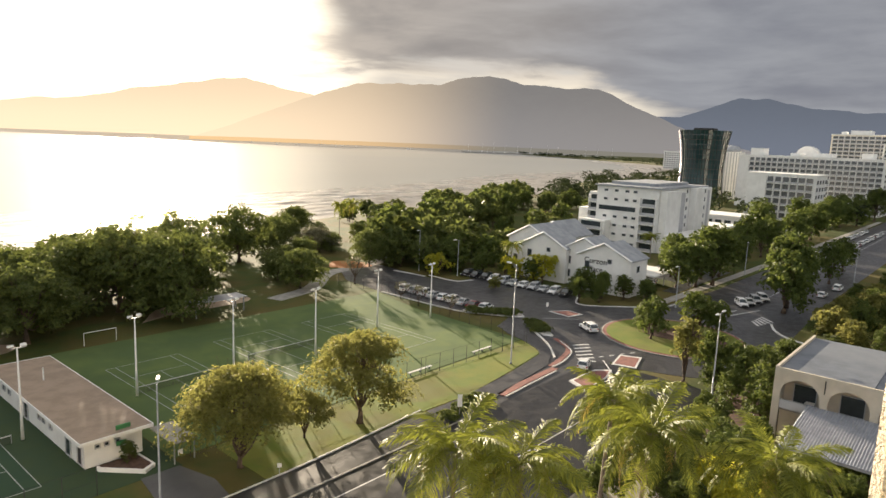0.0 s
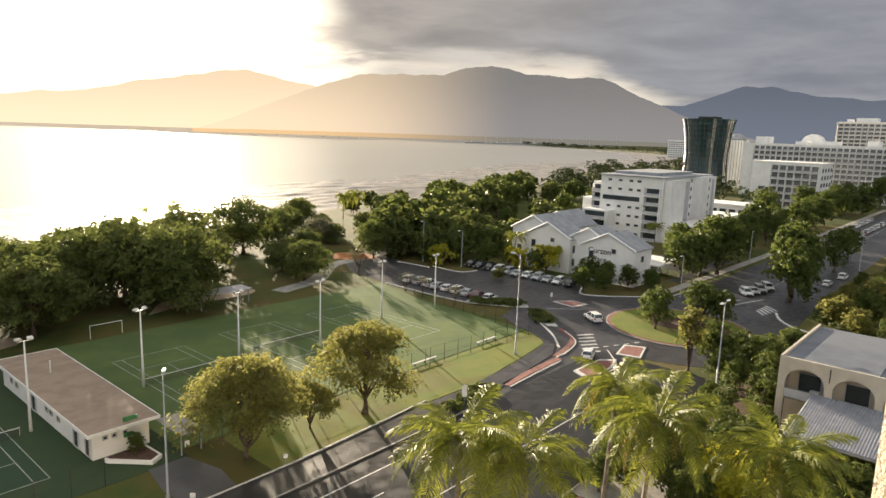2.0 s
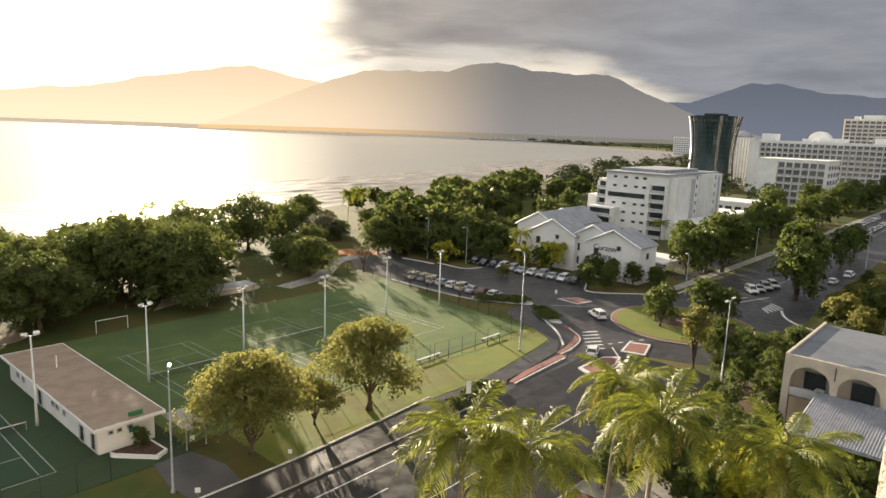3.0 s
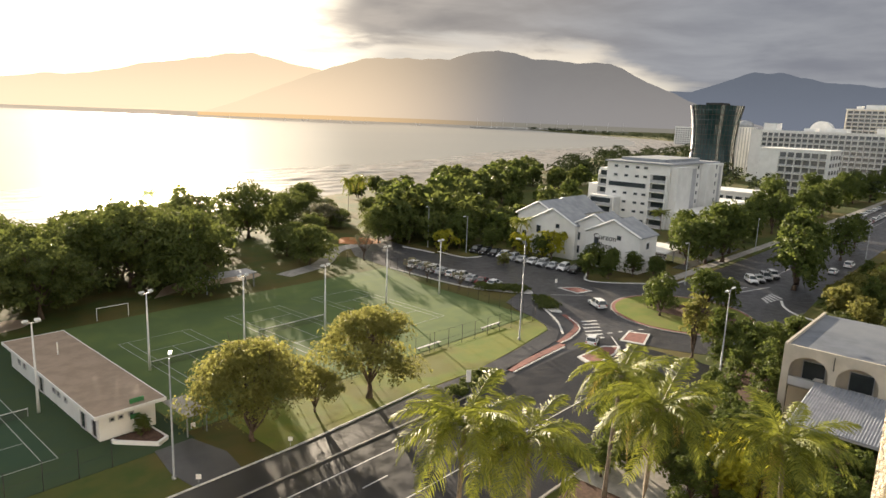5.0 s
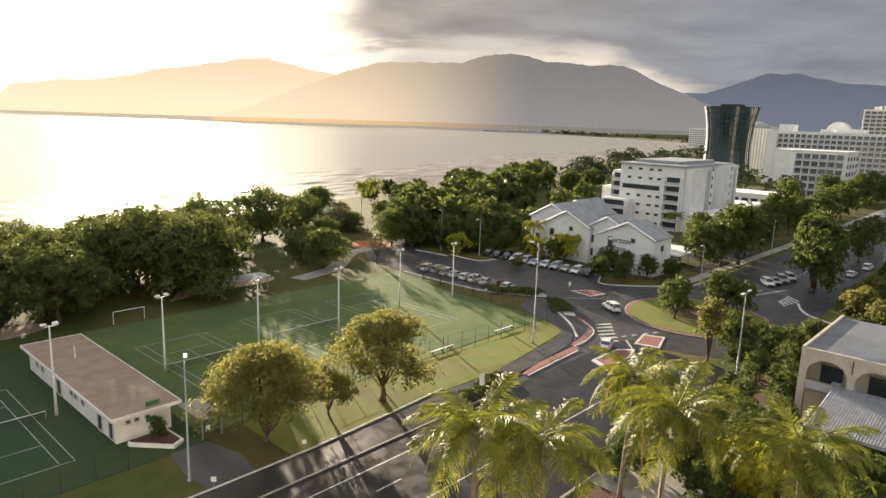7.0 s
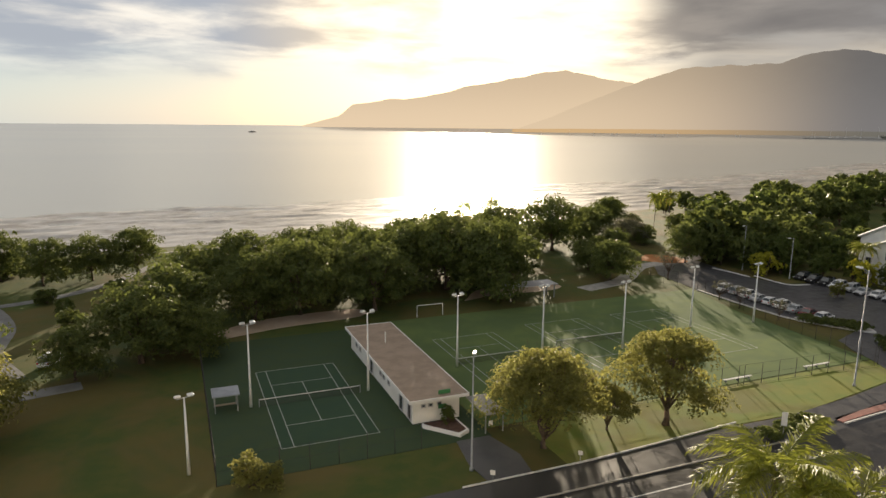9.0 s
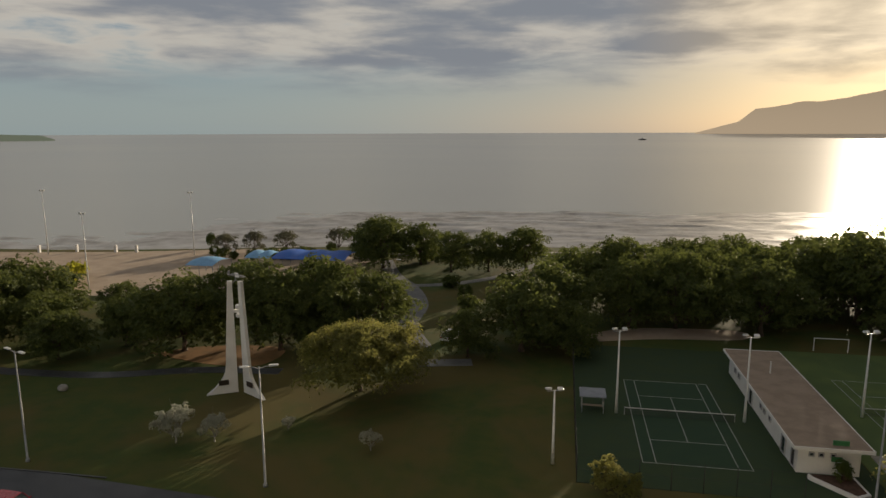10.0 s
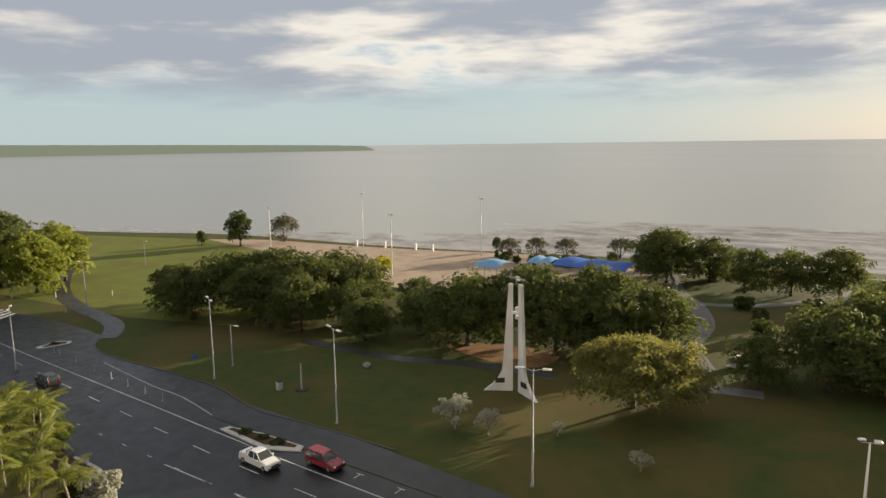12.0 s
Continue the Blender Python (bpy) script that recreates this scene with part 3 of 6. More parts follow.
slab("driveway", [(44, 6), (52, 4), (62, 22), (64, 29.4), (54, 29.4), (54, 24)], -0.1, 0.05, M_CONCRETE, "pale concrete driveway between the palms", "driveway")

# painted lines
bm = bmesh.new()
strip(bm, smooth_line([(-240, 52), (-158, 49.7), (-130, 48.5), (-84, 47.1), (-64, 46.4), (-40, 45.9), (60, 45.9)]), 0.16, 0.02, 0.031)
strip(bm, [(-56, 38.3), (-64, 38.1)], 0.14, 0.02, 0.031)
strip(bm, [(-36, 38.4), (-52.5, 38.4)], 0.14, 0.02, 0.031)
for k in range(26):
    s_ = -160 + 8.6 * k
    strip(bm, [(s_, 42.4 + max(0, -(s_ + 60)) * 0.05), (s_ + 3.2, 42.4 + max(0, -(s_ + 63)) * 0.05)], 0.13, 0.02, 0.031)
for k in range(12):
    strip(bm, [(-104 + 5.2 * k, 38.3), (-103.2 + 5.2 * k, 38.3)], 0.13, 0.02, 0.031)
for k in range(5):
    strip(bm, [(-50 + 5.5 * k, 47.2), (-50 + 5.5 * k, 48.2)], 0.1, 0.02, 0.031)
    strip(bm, [(-50.5 + 5.5 * k, 48.26), (-49.5 + 5.5 * k, 48.26)], 0.1, 0.02, 0.031)
strip(bm, smooth_line([(-104, 53), (-88, 51.3), (-80, 51), (-70, 49.2)]), 0.12, 0.02, 0.031)
for k in range(6):
    strip(bm, [(-150 - 2.0 * k, 56), (-152 - 2.0 * k, 60)], 0.7, 0.02, 0.031)
strip(bm, [(20, 38.3), (90, 38.3)], 0.14, 0.02, 0.031)
tagged(part("road_line", bm, M_LINE), "white painted lane lines", "road marking", kind="structure")
bm = bmesh.new()
for k in range(6):
    strip(bm, [(93 + k * 1.5, 50.2 + k * 1.1), (95.6 + k * 1.5, 48.6 + k * 1.1)], 0.55, 0.02, 0.041)
for k in range(5):
    strip(bm, [(141.5 + 1.4 * k, 36.5 - 0.3 * k), (144.5 + 1.4 * k, 38.5)], 0.5, 0.02, 0.041)
strip(bm, [(140, 47), (152, 44)], 0.3, 0.02, 0.041)
strip(bm, [(141, 45), (156, 40.5)], 0.3, 0.02, 0.041)
for k in range(9):
    strip(bm, [(106, 104 - 2.9 * k), (110.5, 104.6 - 2.9 * k)], 0.12, 0.02, 0.041)
strip(bm, [(90, 42), (97, 48)], 0.2, 0.02, 0.041)
for k in range(4):
    strip(bm, [(98 + 2.0 * k, 49.3 - 0.9 * k), (98.9 + 2.0 * k, 48.9 - 0.9 * k)], 0.3, 0.02, 0.041)
strip(bm, [(112, 69.5), (117, 64)], 0.2, 0.02, 0.041)
strip(bm, [(170, 43), (420, 43)], 0.15, 0.02, 0.041)
tagged(part("road_line", bm, M_LINE), "white painted junction markings", "road marking", kind="structure")

band("pavement_winding_path", smooth_line([(-117, 60.5), (-121.5, 64.5), (-129, 67.6), (-145, 70), (-163, 75), (-185, 86), (-205, 98), (-222, 107), (-250, 112)]), 3.6, -0.1, 0.05, M_ASPHALT_OLD, "dark winding park path", "footpath")
# sunlight on this lawn is in the material colour
slab("lawn_far", [(-280, 128), (-290, 72), (-180, 66), (-128, 71), (-105, 78), (-110, 122), (-150, 138), (-190, 156)], -0.1, 0.02, M_GRASS_LIT, "green foreshore lawn coloured as sunlit", "lawn")
# dark asphalt material paints tree shade onto a concrete path
band("pavement_park_path", smooth_line([(-40, 86), (-52, 84.5), (-66, 80), (-85, 79)]), 2.4, -0.1, 0.04, M_ASPHALT_OLD, "concrete park path coloured as shaded", "footpath")
slab("bare_earth", smooth_line([(-64, 90), (-56, 95), (-44, 96), (-44, 88), (-52, 87), (-64, 90)], 4)[:-1], -0.1, 0.035, material("dry_earth", (0.26, 0.14, 0.05), 0.95, (0.20, 0.12, 0.05), 0.4, 0.9), "orange dry earth under the trees", "ground")
band("pavement_promenade", smooth_line([(80, 116), (93, 120), (107, 131), (125, 134), (150, 150), (180, 200)]), 4.0, -0.1, 0.05, M_CONCRETE, "pale promenade path", "footpath")
slab("orange_playground", smooth_line([(112, 137), (118, 143), (124, 138), (122, 131), (116, 132), (112, 137)], 4)[:-1], -0.1, 0.06, M_ORANGE, "orange softfall surface", "playground")
slab("lawn_promenade", [(92, 124), (104, 136), (150, 172), (190, 215), (160, 222), (120, 190), (95, 150)], -0.1, 0.015, M_GRASS, "sunlit promenade lawn", "lawn")
slab("dirt_strip", smooth_line([(6, 108), (16, 111), (30, 113), (30, 118), (14, 117), (5, 112), (6, 108)], 4)[:-1], -0.1, 0.03, M_SAND, "sunlit sandy strip behind the courts", "ground")
slab("dirt_strip", smooth_line([(52, 116), (60, 118), (74, 118), (76, 122), (60, 124), (52, 116)], 4)[:-1], -0.1, 0.03, M_SAND, "sunlit sandy strip behind the courts", "ground")
band("pavement_plaza", smooth_line([(-22, 100), (-27, 112), (-28, 126), (-33, 140), (-40, 152), (-47, 170)]), 3.6, -0.1, 0.03, M_PATH, "pale concrete path between the trees", "paving")
band("pavement_plaza_cross", smooth_line([(-48, 146), (-36, 142), (-24, 146), (-14, 156), (-6, 172)]), 2.6, -0.1, 0.036, M_PATH, "pale concrete path between the trees", "paving")
band("pavement_forecourt", smooth_line([(-22, 92.5), (-18, 93.5), (-13, 94.6)]), 3.0, -0.1, 0.03, M_PATH, "shaded concrete path behind the lawn", "paving")
slab("sea_wall", [(-50, 176), (0, 186), (60, 190), (60, 191), (0, 187), (-50, 177)], -0.5, 0.6, M_CONCRETE, "low concrete sea wall", "wall")

# ---- sports courts ----
slab("court_surround", [(2, 62), (31.5, 62), (31.5, 106), (2, 106)], -0.1, 0.03, M_COURT_OUT, "green painted court surround", "court")
slab("court_surround", [(31.6, 64), (54, 64), (54, 108), (31.6, 108)], -0.1, 0.035, M_COURT_LIME, "green turf of the multi-court field", "court")
slab("court_surround", [(54.02, 64), (96.5, 64), (98, 92), (102, 108), (54.02, 108)], -0.1, 0.035, M_COURT_LIME, "pale lime turf of the multi-court field", "court")
# verge sheet in the sunlit lawn colour
slab("verge_lawn", [(36, 53.5), (58, 54.3), (69.3, 53.8), (80.6, 55.4), (88, 56.6), (92.2, 57.4), (94.6, 60.0), (96.2, 63.6), (36, 63.6)], -0.1, 0.03, M_GRASS_LIT, "grass verge coloured as sunlit beside the court fence", "lawn")
slab("road_infill", [(60, 46), (96, 46), (112, 60), (109, 75), (100, 72), (96, 60), (86, 53), (62, 49.5)], -0.1, 0.012, M_ASPHALT_OLD, "asphalt between footpath and roundabout", "road")


def court_lines(bm, s0, n0, z, w_=10.97, l_=23.77):
    c = s0 + w_ / 2
    segs = [((s0, n0), (s0, n0 + l_)), ((s0 + w_, n0), (s0 + w_, n0 + l_)), ((s0 + 1.37, n0), (s0 + 1.37, n0 + l_)), ((s0 + w_ - 1.37, n0), (s0 + w_ - 1.37, n0 + l_)),
            ((s0, n0), (s0 + w_, n0)), ((s0, n0 + l_), (s0 + w_, n0 + l_)), ((c, n0 + 5.5), (c, n0 + l_ - 5.5)), ((s0 + 1.37, n0 + 5.5), (s0 + w_ - 1.37, n0 + 5.5)), ((s0 + 1.37, n0 + l_ - 5.5), (s0 + w_ - 1.37, n0 + l_ - 5.5))]
    for a, b in segs:
        strip(bm, [a, b], 0.11, z, z + 0.012)


for s0, n0 in ((8.95, 67.3), (37.4, 72.0), (55.5, 74), (73.5, 74)):
    slab("tennis_court", [(s0, n0), (s0 + 10.97, n0), (s0 + 10.97, n0 + 23.77), (s0, n0 + 23.77)], -0.1, 0.045, M_COURT if s0 < 30 else M_COURT_LIME, "green hard tennis court", "court")
    bm = bmesh.new()
    court_lines(bm, s0, n0, 0.043)
    tagged(part("court_line", bm, M_COURTLINE), "white tennis court lines", "court marking", kind="structure")


# ---- plants ----
def leaf_cloud(rng, centres, radii, count, size, flat=0.75, per=24):
    """Leaves in sprays over uneven lobes: each spray is a tilted shallow cap with gaps to the next; a few leaves fill the inside."""
    cen, rad = np.array(centres, float), np.array(radii, float)
    inner = count // 8
    sprays = max(10, (count - inner) // per)
    wgt = rad ** 2
    pick = rng.choice(len(cen), sprays, p=wgt / wgt.sum())
    v = rng.normal(size=(sprays, 3))
    v /= np.linalg.norm(v, axis=1)[:, None]
    v[:, 2] = np.where(v[:, 2] < -0.35, -v[:, 2] * 0.6, v[:, 2])
    lump = 1 + 0.14 * np.sin(v[:, 0] * 7 + pick) * np.sin(v[:, 1] * 6 + 2 * pick)
    hub = cen[pick] + v * (rad[pick] * rng.uniform(0.72, 1.12, sprays) * lump)[:, None] * np.array([1, 1, flat])
    axis = v * 0.7 + np.array([0, 0, 0.55]) + rng.normal(size=(sprays, 3)) * 0.22
    axis /= np.linalg.norm(axis, axis=1)[:, None]
    reach = rad[pick] * rng.uniform(0.16, 0.34, sprays) + size * 0.8
    k = np.repeat(np.arange(sprays), per)
    n_ = len(k)
    off = rng.normal(size=(n_, 3)) * 0.55
    ax = axis[k]
    along = (off * ax).sum(1)[:, None]
    side = off - ax * along
    off = side + ax * (0.22 * along - 0.35 * (side ** 2).sum(1)[:, None])
    pos = hub[k] + off * reach[k][:, None]
    nrm = ax + side * 0.5 + rng.normal(size=(n_, 3)) * 0.38
    pi = rng.choice(len(cen), inner, p=wgt / wgt.sum())
    w_ = rng.normal(size=(inner, 3))
    w_ /= np.linalg.norm(w_, axis=1)[:, None]
    pos = np.concatenate([pos, cen[pi] + w_ * (rad[pi] * rng.uniform(0.2, 0.75, inner))[:, None] * np.array([1, 1, flat])])
    nrm = np.concatenate([nrm, rng.normal(size=(inner, 3))])
    total_ = len(pos)
    nrm /= np.linalg.norm(nrm, axis=1)[:, None]
    a = np.cross(nrm, rng.normal(size=(total_, 3)))
    a /= np.linalg.norm(a, axis=1)[:, None]
    b = np.cross(nrm, a)
    sz = (size * rng.uniform(0.55, 1.35, total_))[:, None]
    sz[n_:] *= 1.5
    tip = nrm * sz * 0.25
    a_, b_ = a * sz, b * sz * 0.55
    verts = np.stack([pos - a_ - tip, pos + b_, pos + a_ - tip, pos - b_], 1).reshape(-1, 3)
    return verts, np.arange(total_ * 4).reshape(-1, 4)


def cloud_mesh(name, verts, faces, mat):
    me = bpy.data.meshes.new(name)
    me.from_pydata(verts.tolist(), [], faces.tolist())
    me.materials.append(mat)
    return me


def tree(name, seed, h, r, leaf, count, size, trunk_h=0.3, lobes=9, flat=0.7, airy=False, bark=None, trunk_r=None, lean=0.0):
    """A broadleaf tree: tapered trunk with limbs, and an uneven crown of leaf clumps on the limb ends."""
    rng = np.random.default_rng(seed)
    ob = empty(name)
    base_z = h * trunk_h
    tr = trunk_r or h * 0.028
    cs, rs = [], []
    for k in range(lobes):
        a = math.tau * (k * 0.381966 + rng.uniform(-0.05, 0.05))
        q = math.sqrt((k + 0.4) / lobes)
        d = r * 0.72 * q
        lr = r * rng.uniform(0.22, 0.44) * (1.05 if not airy else 0.85)
        z = h - lr * flat - (h - base_z) * (0.72 if airy else 0.50) * q ** 1.8 * rng.uniform(0.35, 1.2)
        cs.append((d * math.cos(a) + lean * z, d * math.sin(a), z))
        rs.append(lr)
        if not airy:
            for drop in (1.0, 1.9):
                if z - lr * drop > base_z * 0.6:
                    cs.append((d * 0.98 * math.cos(a + 0.4 * drop), d * 0.98 * math.sin(a + 0.4 * drop), z - lr * drop))
                    rs.append(lr * rng.uniform(0.8, 1.0))
    for k in range(max(3, lobes // 4)):
        a, q = rng.uniform(0, math.tau), rng.uniform(0.55, 0.98)
        cs.append((r * q * math.cos(a), r * q * math.sin(a), base_z + (h - base_z) * (0.30 + 0.62 * (1 - q ** 2) + rng.uniform(-0.1, 0.16))))
        rs.append(r * rng.uniform(0.13, 0.22))
    bm = bmesh.new()
    fork = Vector((lean * base_z, 0, base_z * 0.9))
    tube(bm, [(0, 0, -0.15), (rng.uniform(-.1, .1), rng.uniform(-.1, .1), base_z * 0.4), fork], [tr * 1.5, tr, tr * 0.8], 8)
    for c in cs[:14]:
        c = Vector(c)
        m1 = fork.lerp(c, 0.4) + Vector((rng.uniform(-.3, .3), rng.uniform(-.3, .3), -0.06 * h))
        tube(bm, [fork - Vector((0, 0, tr)), m1, c], [tr * 0.5, tr * 0.3, tr * 0.08], 5, False)
        for _ in range(3 if airy else 1):
            e = c + Vector(rng.normal(size=3)) * r * 0.16
            tube(bm, [m1.lerp(c, 0.4), e], [tr * 0.2, tr * 0.05], 4, False)
    part("trunk", bm, bark or M_BARK, ob, smooth=True)
    v, f = leaf_cloud(rng, cs, rs, count, size, flat, 13 if airy else 24)
    part("crown", cloud_mesh("crown", v, f, leaf), None, ob)
    return ob


def palm_frond(seed, length, droop, leaflets=34, side=0.75, mat=None):
    """One feathered frond along +x: an arched rib with narrow hanging leaflets."""
    rng = np.random.default_rng(seed)
    bm = bmesh.new()
    pts = []
    sway = rng.uniform(-0.12, 0.12)
    for k in range(11):
        t = k / 10
        pts.append(Vector((length * (t - 0.22 * droop * t ** 2.2), length * sway * t * t, length * (0.40 * t - droop * 0.72 * t * t))))
    tube(bm, pts, [0.055 * (1 - 0.85 * k / 10) for k in range(11)], 4, False)
    for k in range(leaflets):
        t = 0.14 + 0.85 * k / (leaflets - 1)
        i = min(int(t * 10), 9)
        p = pts[i].lerp(pts[i + 1], t * 10 - i)
        d = (pts[i + 1] - pts[i]).normalized()
        ln = length * (0.235 if length > 3 else 0.21) * (math.sin(math.pi * (0.14 + 0.80 * t)) ** 0.7)
        for sgn in (-1, 1):
            l_ = ln * rng.uniform(0.75, 1.15)
            out = (Vector((0, sgn, 0)) * side + d * rng.uniform(0.35, 0.8) + Vector((0, 0, rng.uniform(-0.15, 0.25)))).normalized()
            hang = l_ * rng.uniform(0.2, 0.65)
            m_ = p + out * l_ * 0.5 + Vector((0, 0, -hang * 0.18))
            e = p + out * l_ * 0.85 + Vector((0, 0, -hang))
            wv = (d + Vector((0, 0, 0.25))).normalized() * (0.052 if length > 3 else l_ * 0.065)
            a0, a1 = bm.verts.new(p - wv * 0.5), bm.verts.new(p + wv * 0.5)
            b0, b1 = bm.verts.new(m_ - wv), bm.verts.new(m_ + wv)
            c0 = bm.verts.new(e)
            bm.faces.new((a0, a1, b1, b0))
            bm.faces.new((b0, b1, c0))
    return mesh_of(bm, mat or L_PALM, False, "frond")


FRONDS = [palm_frond(k, 6.3, dr, 46) for k, dr in enumerate((0.65, 0.95, 1.3, 1.6))]
FROND_OLD = palm_frond(9, 5.2, 1.6, 30, 0.5, L_PALMOLD)
FROND_SHORT = [palm_frond(20 + k, 2.8, dr, 26, 0.8, L_CANE) for k, dr in enumerate((0.5, 0.9, 1.2))]


def palm(name, seed, h, fronds=22, small=False, lean=(0.0, 0.0), wind=0.0):
    """A feather palm: ringed trunk and separate drooping fronds."""
    rng = np.random.default_rng(seed)
    ob = empty(name)
    bm = bmesh.new()
    pts = [(lean[0] * (k / 6) ** 1.6, lean[1] * (k / 6) ** 1.6, -0.1 + (h + 0.1) * k / 6) for k in range(7)]
    r0 = 0.10 if small else 0.19
    tube(bm, pts, [r0 * 1.5, r0 * 1.1, r0, r0, r0 * 0.95, r0 * 0.9, r0 * 0.9], 10)
    part("trunk", bm, M_PALMBARK, ob, smooth=True)
    bm = bmesh.new()
    top = Vector(pts[-1])
    for k in range(0 if small else 7):
        a = rng.uniform(0, math.tau)
        bmesh.ops.create_icosphere(bm, subdivisions=1, radius=0.15, matrix=Matrix.Translation(top + Vector((0.3 * math.cos(a), 0.3 * math.sin(a), -0.15 - 0.15 * rng.random()))))
    if not small:
        part("coconut", bm, M_PINKBIN, ob, "brown coconut cluster", True)
    for k in range(fronds):
        t = k / fronds
        a = 360 * k * 0.381966 + rng.uniform(-12, 12)
        pitch = -62 + 84 * t if not small else -50 + 50 * t
        me = FROND_SHORT[k % 3] if small else FRONDS[min(3, int(t * 3.2 + rng.random() * 0.9))]
        if not small and k >= fronds - 2:
            me = FROND_OLD
        fr = new("frond", me)
        fr.parent = ob
        sc = rng.uniform(0.85, 1.08)
        swing = wind * math.sin(radians(a))
        fr.matrix_local = Matrix.Translation(top) @ Matrix.LocRotScale(None, Euler((rng.uniform(-0.25, 0.25), radians(pitch * 0.55), radians(a + swing)), "XYZ"), (sc, sc, sc))
    return ob


def at(x, y, z=0.0, turn=0.0, sc=1.0, scz=None):
    return Matrix.LocRotScale((x, y, z), Euler((0, 0, radians(turn))), (sc, sc, scz or sc))


def twin(ob, m):
    """A copy at m whatever the scale of the first one."""
    return copy_thing(ob, m @ Matrix.Diagonal((1 / ob.scale[0], 1 / ob.scale[1], 1 / ob.scale[2], 1)))


def plant(protos, spots, label, category, group, seed=1, jitter=0.12):
    """Stand copies of a few prototypes at (x, y, height factor)."""
    rng = np.random.default_rng(seed)
    for k, (x, y, f) in enumerate(spots):
        ob = protos[k % len(protos)]
        used = ob.get("used", 0)
        m = at(x, y, 0, rng.uniform(0, 360), f * rng.uniform(1 - jitter, 1 + jitter), f)
        if used:
            ob = twin(ob, m)
        else:
            ob["used"] = 1
            ob.matrix_world = m
        tagged(ob, label, category, group)


figs = [tree("fig_tree", k, 14.5, 9.2, L_FIG, 9500, 0.31, 0.25, 17) for k in (1, 2, 3, 4)]
spots = []
for row, (n_, f) in enumerate(((116, 1.0), (128, 0.97), (141, 0.86), (153, 0.77))):
    for k in range(11):
        s_ = -30 + 12.6 * k + 5 * (row % 2) + 2.5 * math.sin(3.1 * k + row)
        if row == 0 and (k in (2, 3, 6) or s_ > 82):
            continue
        if s_ > 68 + 5.5 * row or s_ < -12 or abs(s_ - (-32.5 + 0.456 * (n_ - 76.7))) < 10.5:
            continue
        spots.append((s_, n_ + 2 * math.sin(5 * k), f * (1 + 0.08 * math.sin(2.3 * k + row)) * (1 + 0.2 * max(0, min(1, (s_ - 33) / 18)))))
spots += [(97, 157, 1.12), (90.5, 121, 0.68), (-6, 101, 0.85), (-2, 112, 0.9), (12, 118, 0.9), (-14, 97, 0.55), (2, 100, 0.6), (-27, 158, 0.75), (-18, 160, 0.75), (-9, 163, 0.8)]
plant(figs, spots, "dark green spreading fig tree behind the courts", "tree", "fig trees behind the courts", 3)

rows_left = [(-103, 84, 0.68), (-96, 92, 0.78), (-90, 83, 0.66), (-83, 91, 0.56), (-76, 85, 0.46), (-70, 93, 0.50), (-64, 100, 0.54), (-59, 92, 0.76), (-50, 99, 0.84), (-44, 95, 0.78), (-40, 103, 0.85), (-36, 98, 0.70), (-31, 106, 0.66),
             (-90, 100, 0.66), (-77, 102, 0.50), (-98, 102, 0.74), (-124, 80, 0.60), (-115, 77, 0.66), (-112, 88, 0.76), (-121, 91, 0.68), (-106, 93, 0.80), (-132, 85, 0.5)]
plant(figs, [(x, y, f * 1.2) for x, y, f in rows_left], "dark green spreading park tree on the lawn", "tree", "park trees along the lawn", 5)
limes = [tree("lime_tree", 37, 14, 8.0, L_LIME, 8000, 0.36, 0.16, 18)]
plant(limes + figs[:1], [(-169, 72, 1.05), (-184, 70, 1.4), (-178, 83, 0.95), (-182, 60, 1.3), (-196, 90, 1.0)], "tall green tree at the foreshore lawn", "tree", "foreshore trees", 6)
plant(figs, [(-45, 160, 0.98), (-36.5, 166, 0.8), (-50, 167, 0.7)], "broad green tree beside the blue shelter", "tree", "shore trees", 7)

greens = [tree("street_tree", 30 + k, 10, 3.9, L_GREEN, 4700, 0.24, 0.16, 13, 0.95) for k in range(3)]
back = []
rng_b = np.random.default_rng(4)
for k in range(46):
    s_ = 128 + 5.2 * k + rng_b.uniform(-3, 3)
    n_ = 120 + 0.52 * (s_ - 128) + rng_b.uniform(-4, 26)
    if n_ > 205 + (s_ - 150) * 0.5 or n_ > np.interp(s_, [p[0] for p in SHORE], [p[1] for p in SHORE]) - 8:
        continue
    back.append((s_, n_, rng_b.uniform(0.95, 1.45)))
far_trees = [tree("foreshore_tree", 36 + k, 10.5, 5.6, (L_FIG, L_GREEN, L_FIG)[k], 1700, 0.55, 0.14, 12, 0.85) for k in range(3)]
for k in range(70):
    s_ = 150 + 190 * rng_b.random()
    n_ = 112 + (230 - 112) * rng_b.random()
    if (205 < s_ < 268 and n_ < 128) or (s_ < 172 and n_ < 112) or n_ > 190 + (s_ - 150) * 0.7 or n_ < 100 + (s_ - 150) * 0.1 or (s_ < 176 and n_ > 150) or n_ > np.interp(s_, [p[0] for p in SHORE], [p[1] for p in SHORE]) - 8:
        continue
    back.append((s_, n_, rng_b.uniform(0.75, 1.15)))
back += [(130, 118, 1.0), (138, 116, 0.95), (146, 120, 1.1), (136, 128, 1.1), (148, 132, 1.1), (158, 126, 1.2), (142, 142, 1.1), (154, 144, 1.1), (166, 138, 1.2), (128, 126, 0.9), (150, 112, 0.9), (162, 115, 1.0)]
plant(far_trees, back, "dense green foreshore tree beyond the car park", "tree", "foreshore trees beyond the car park", 8)
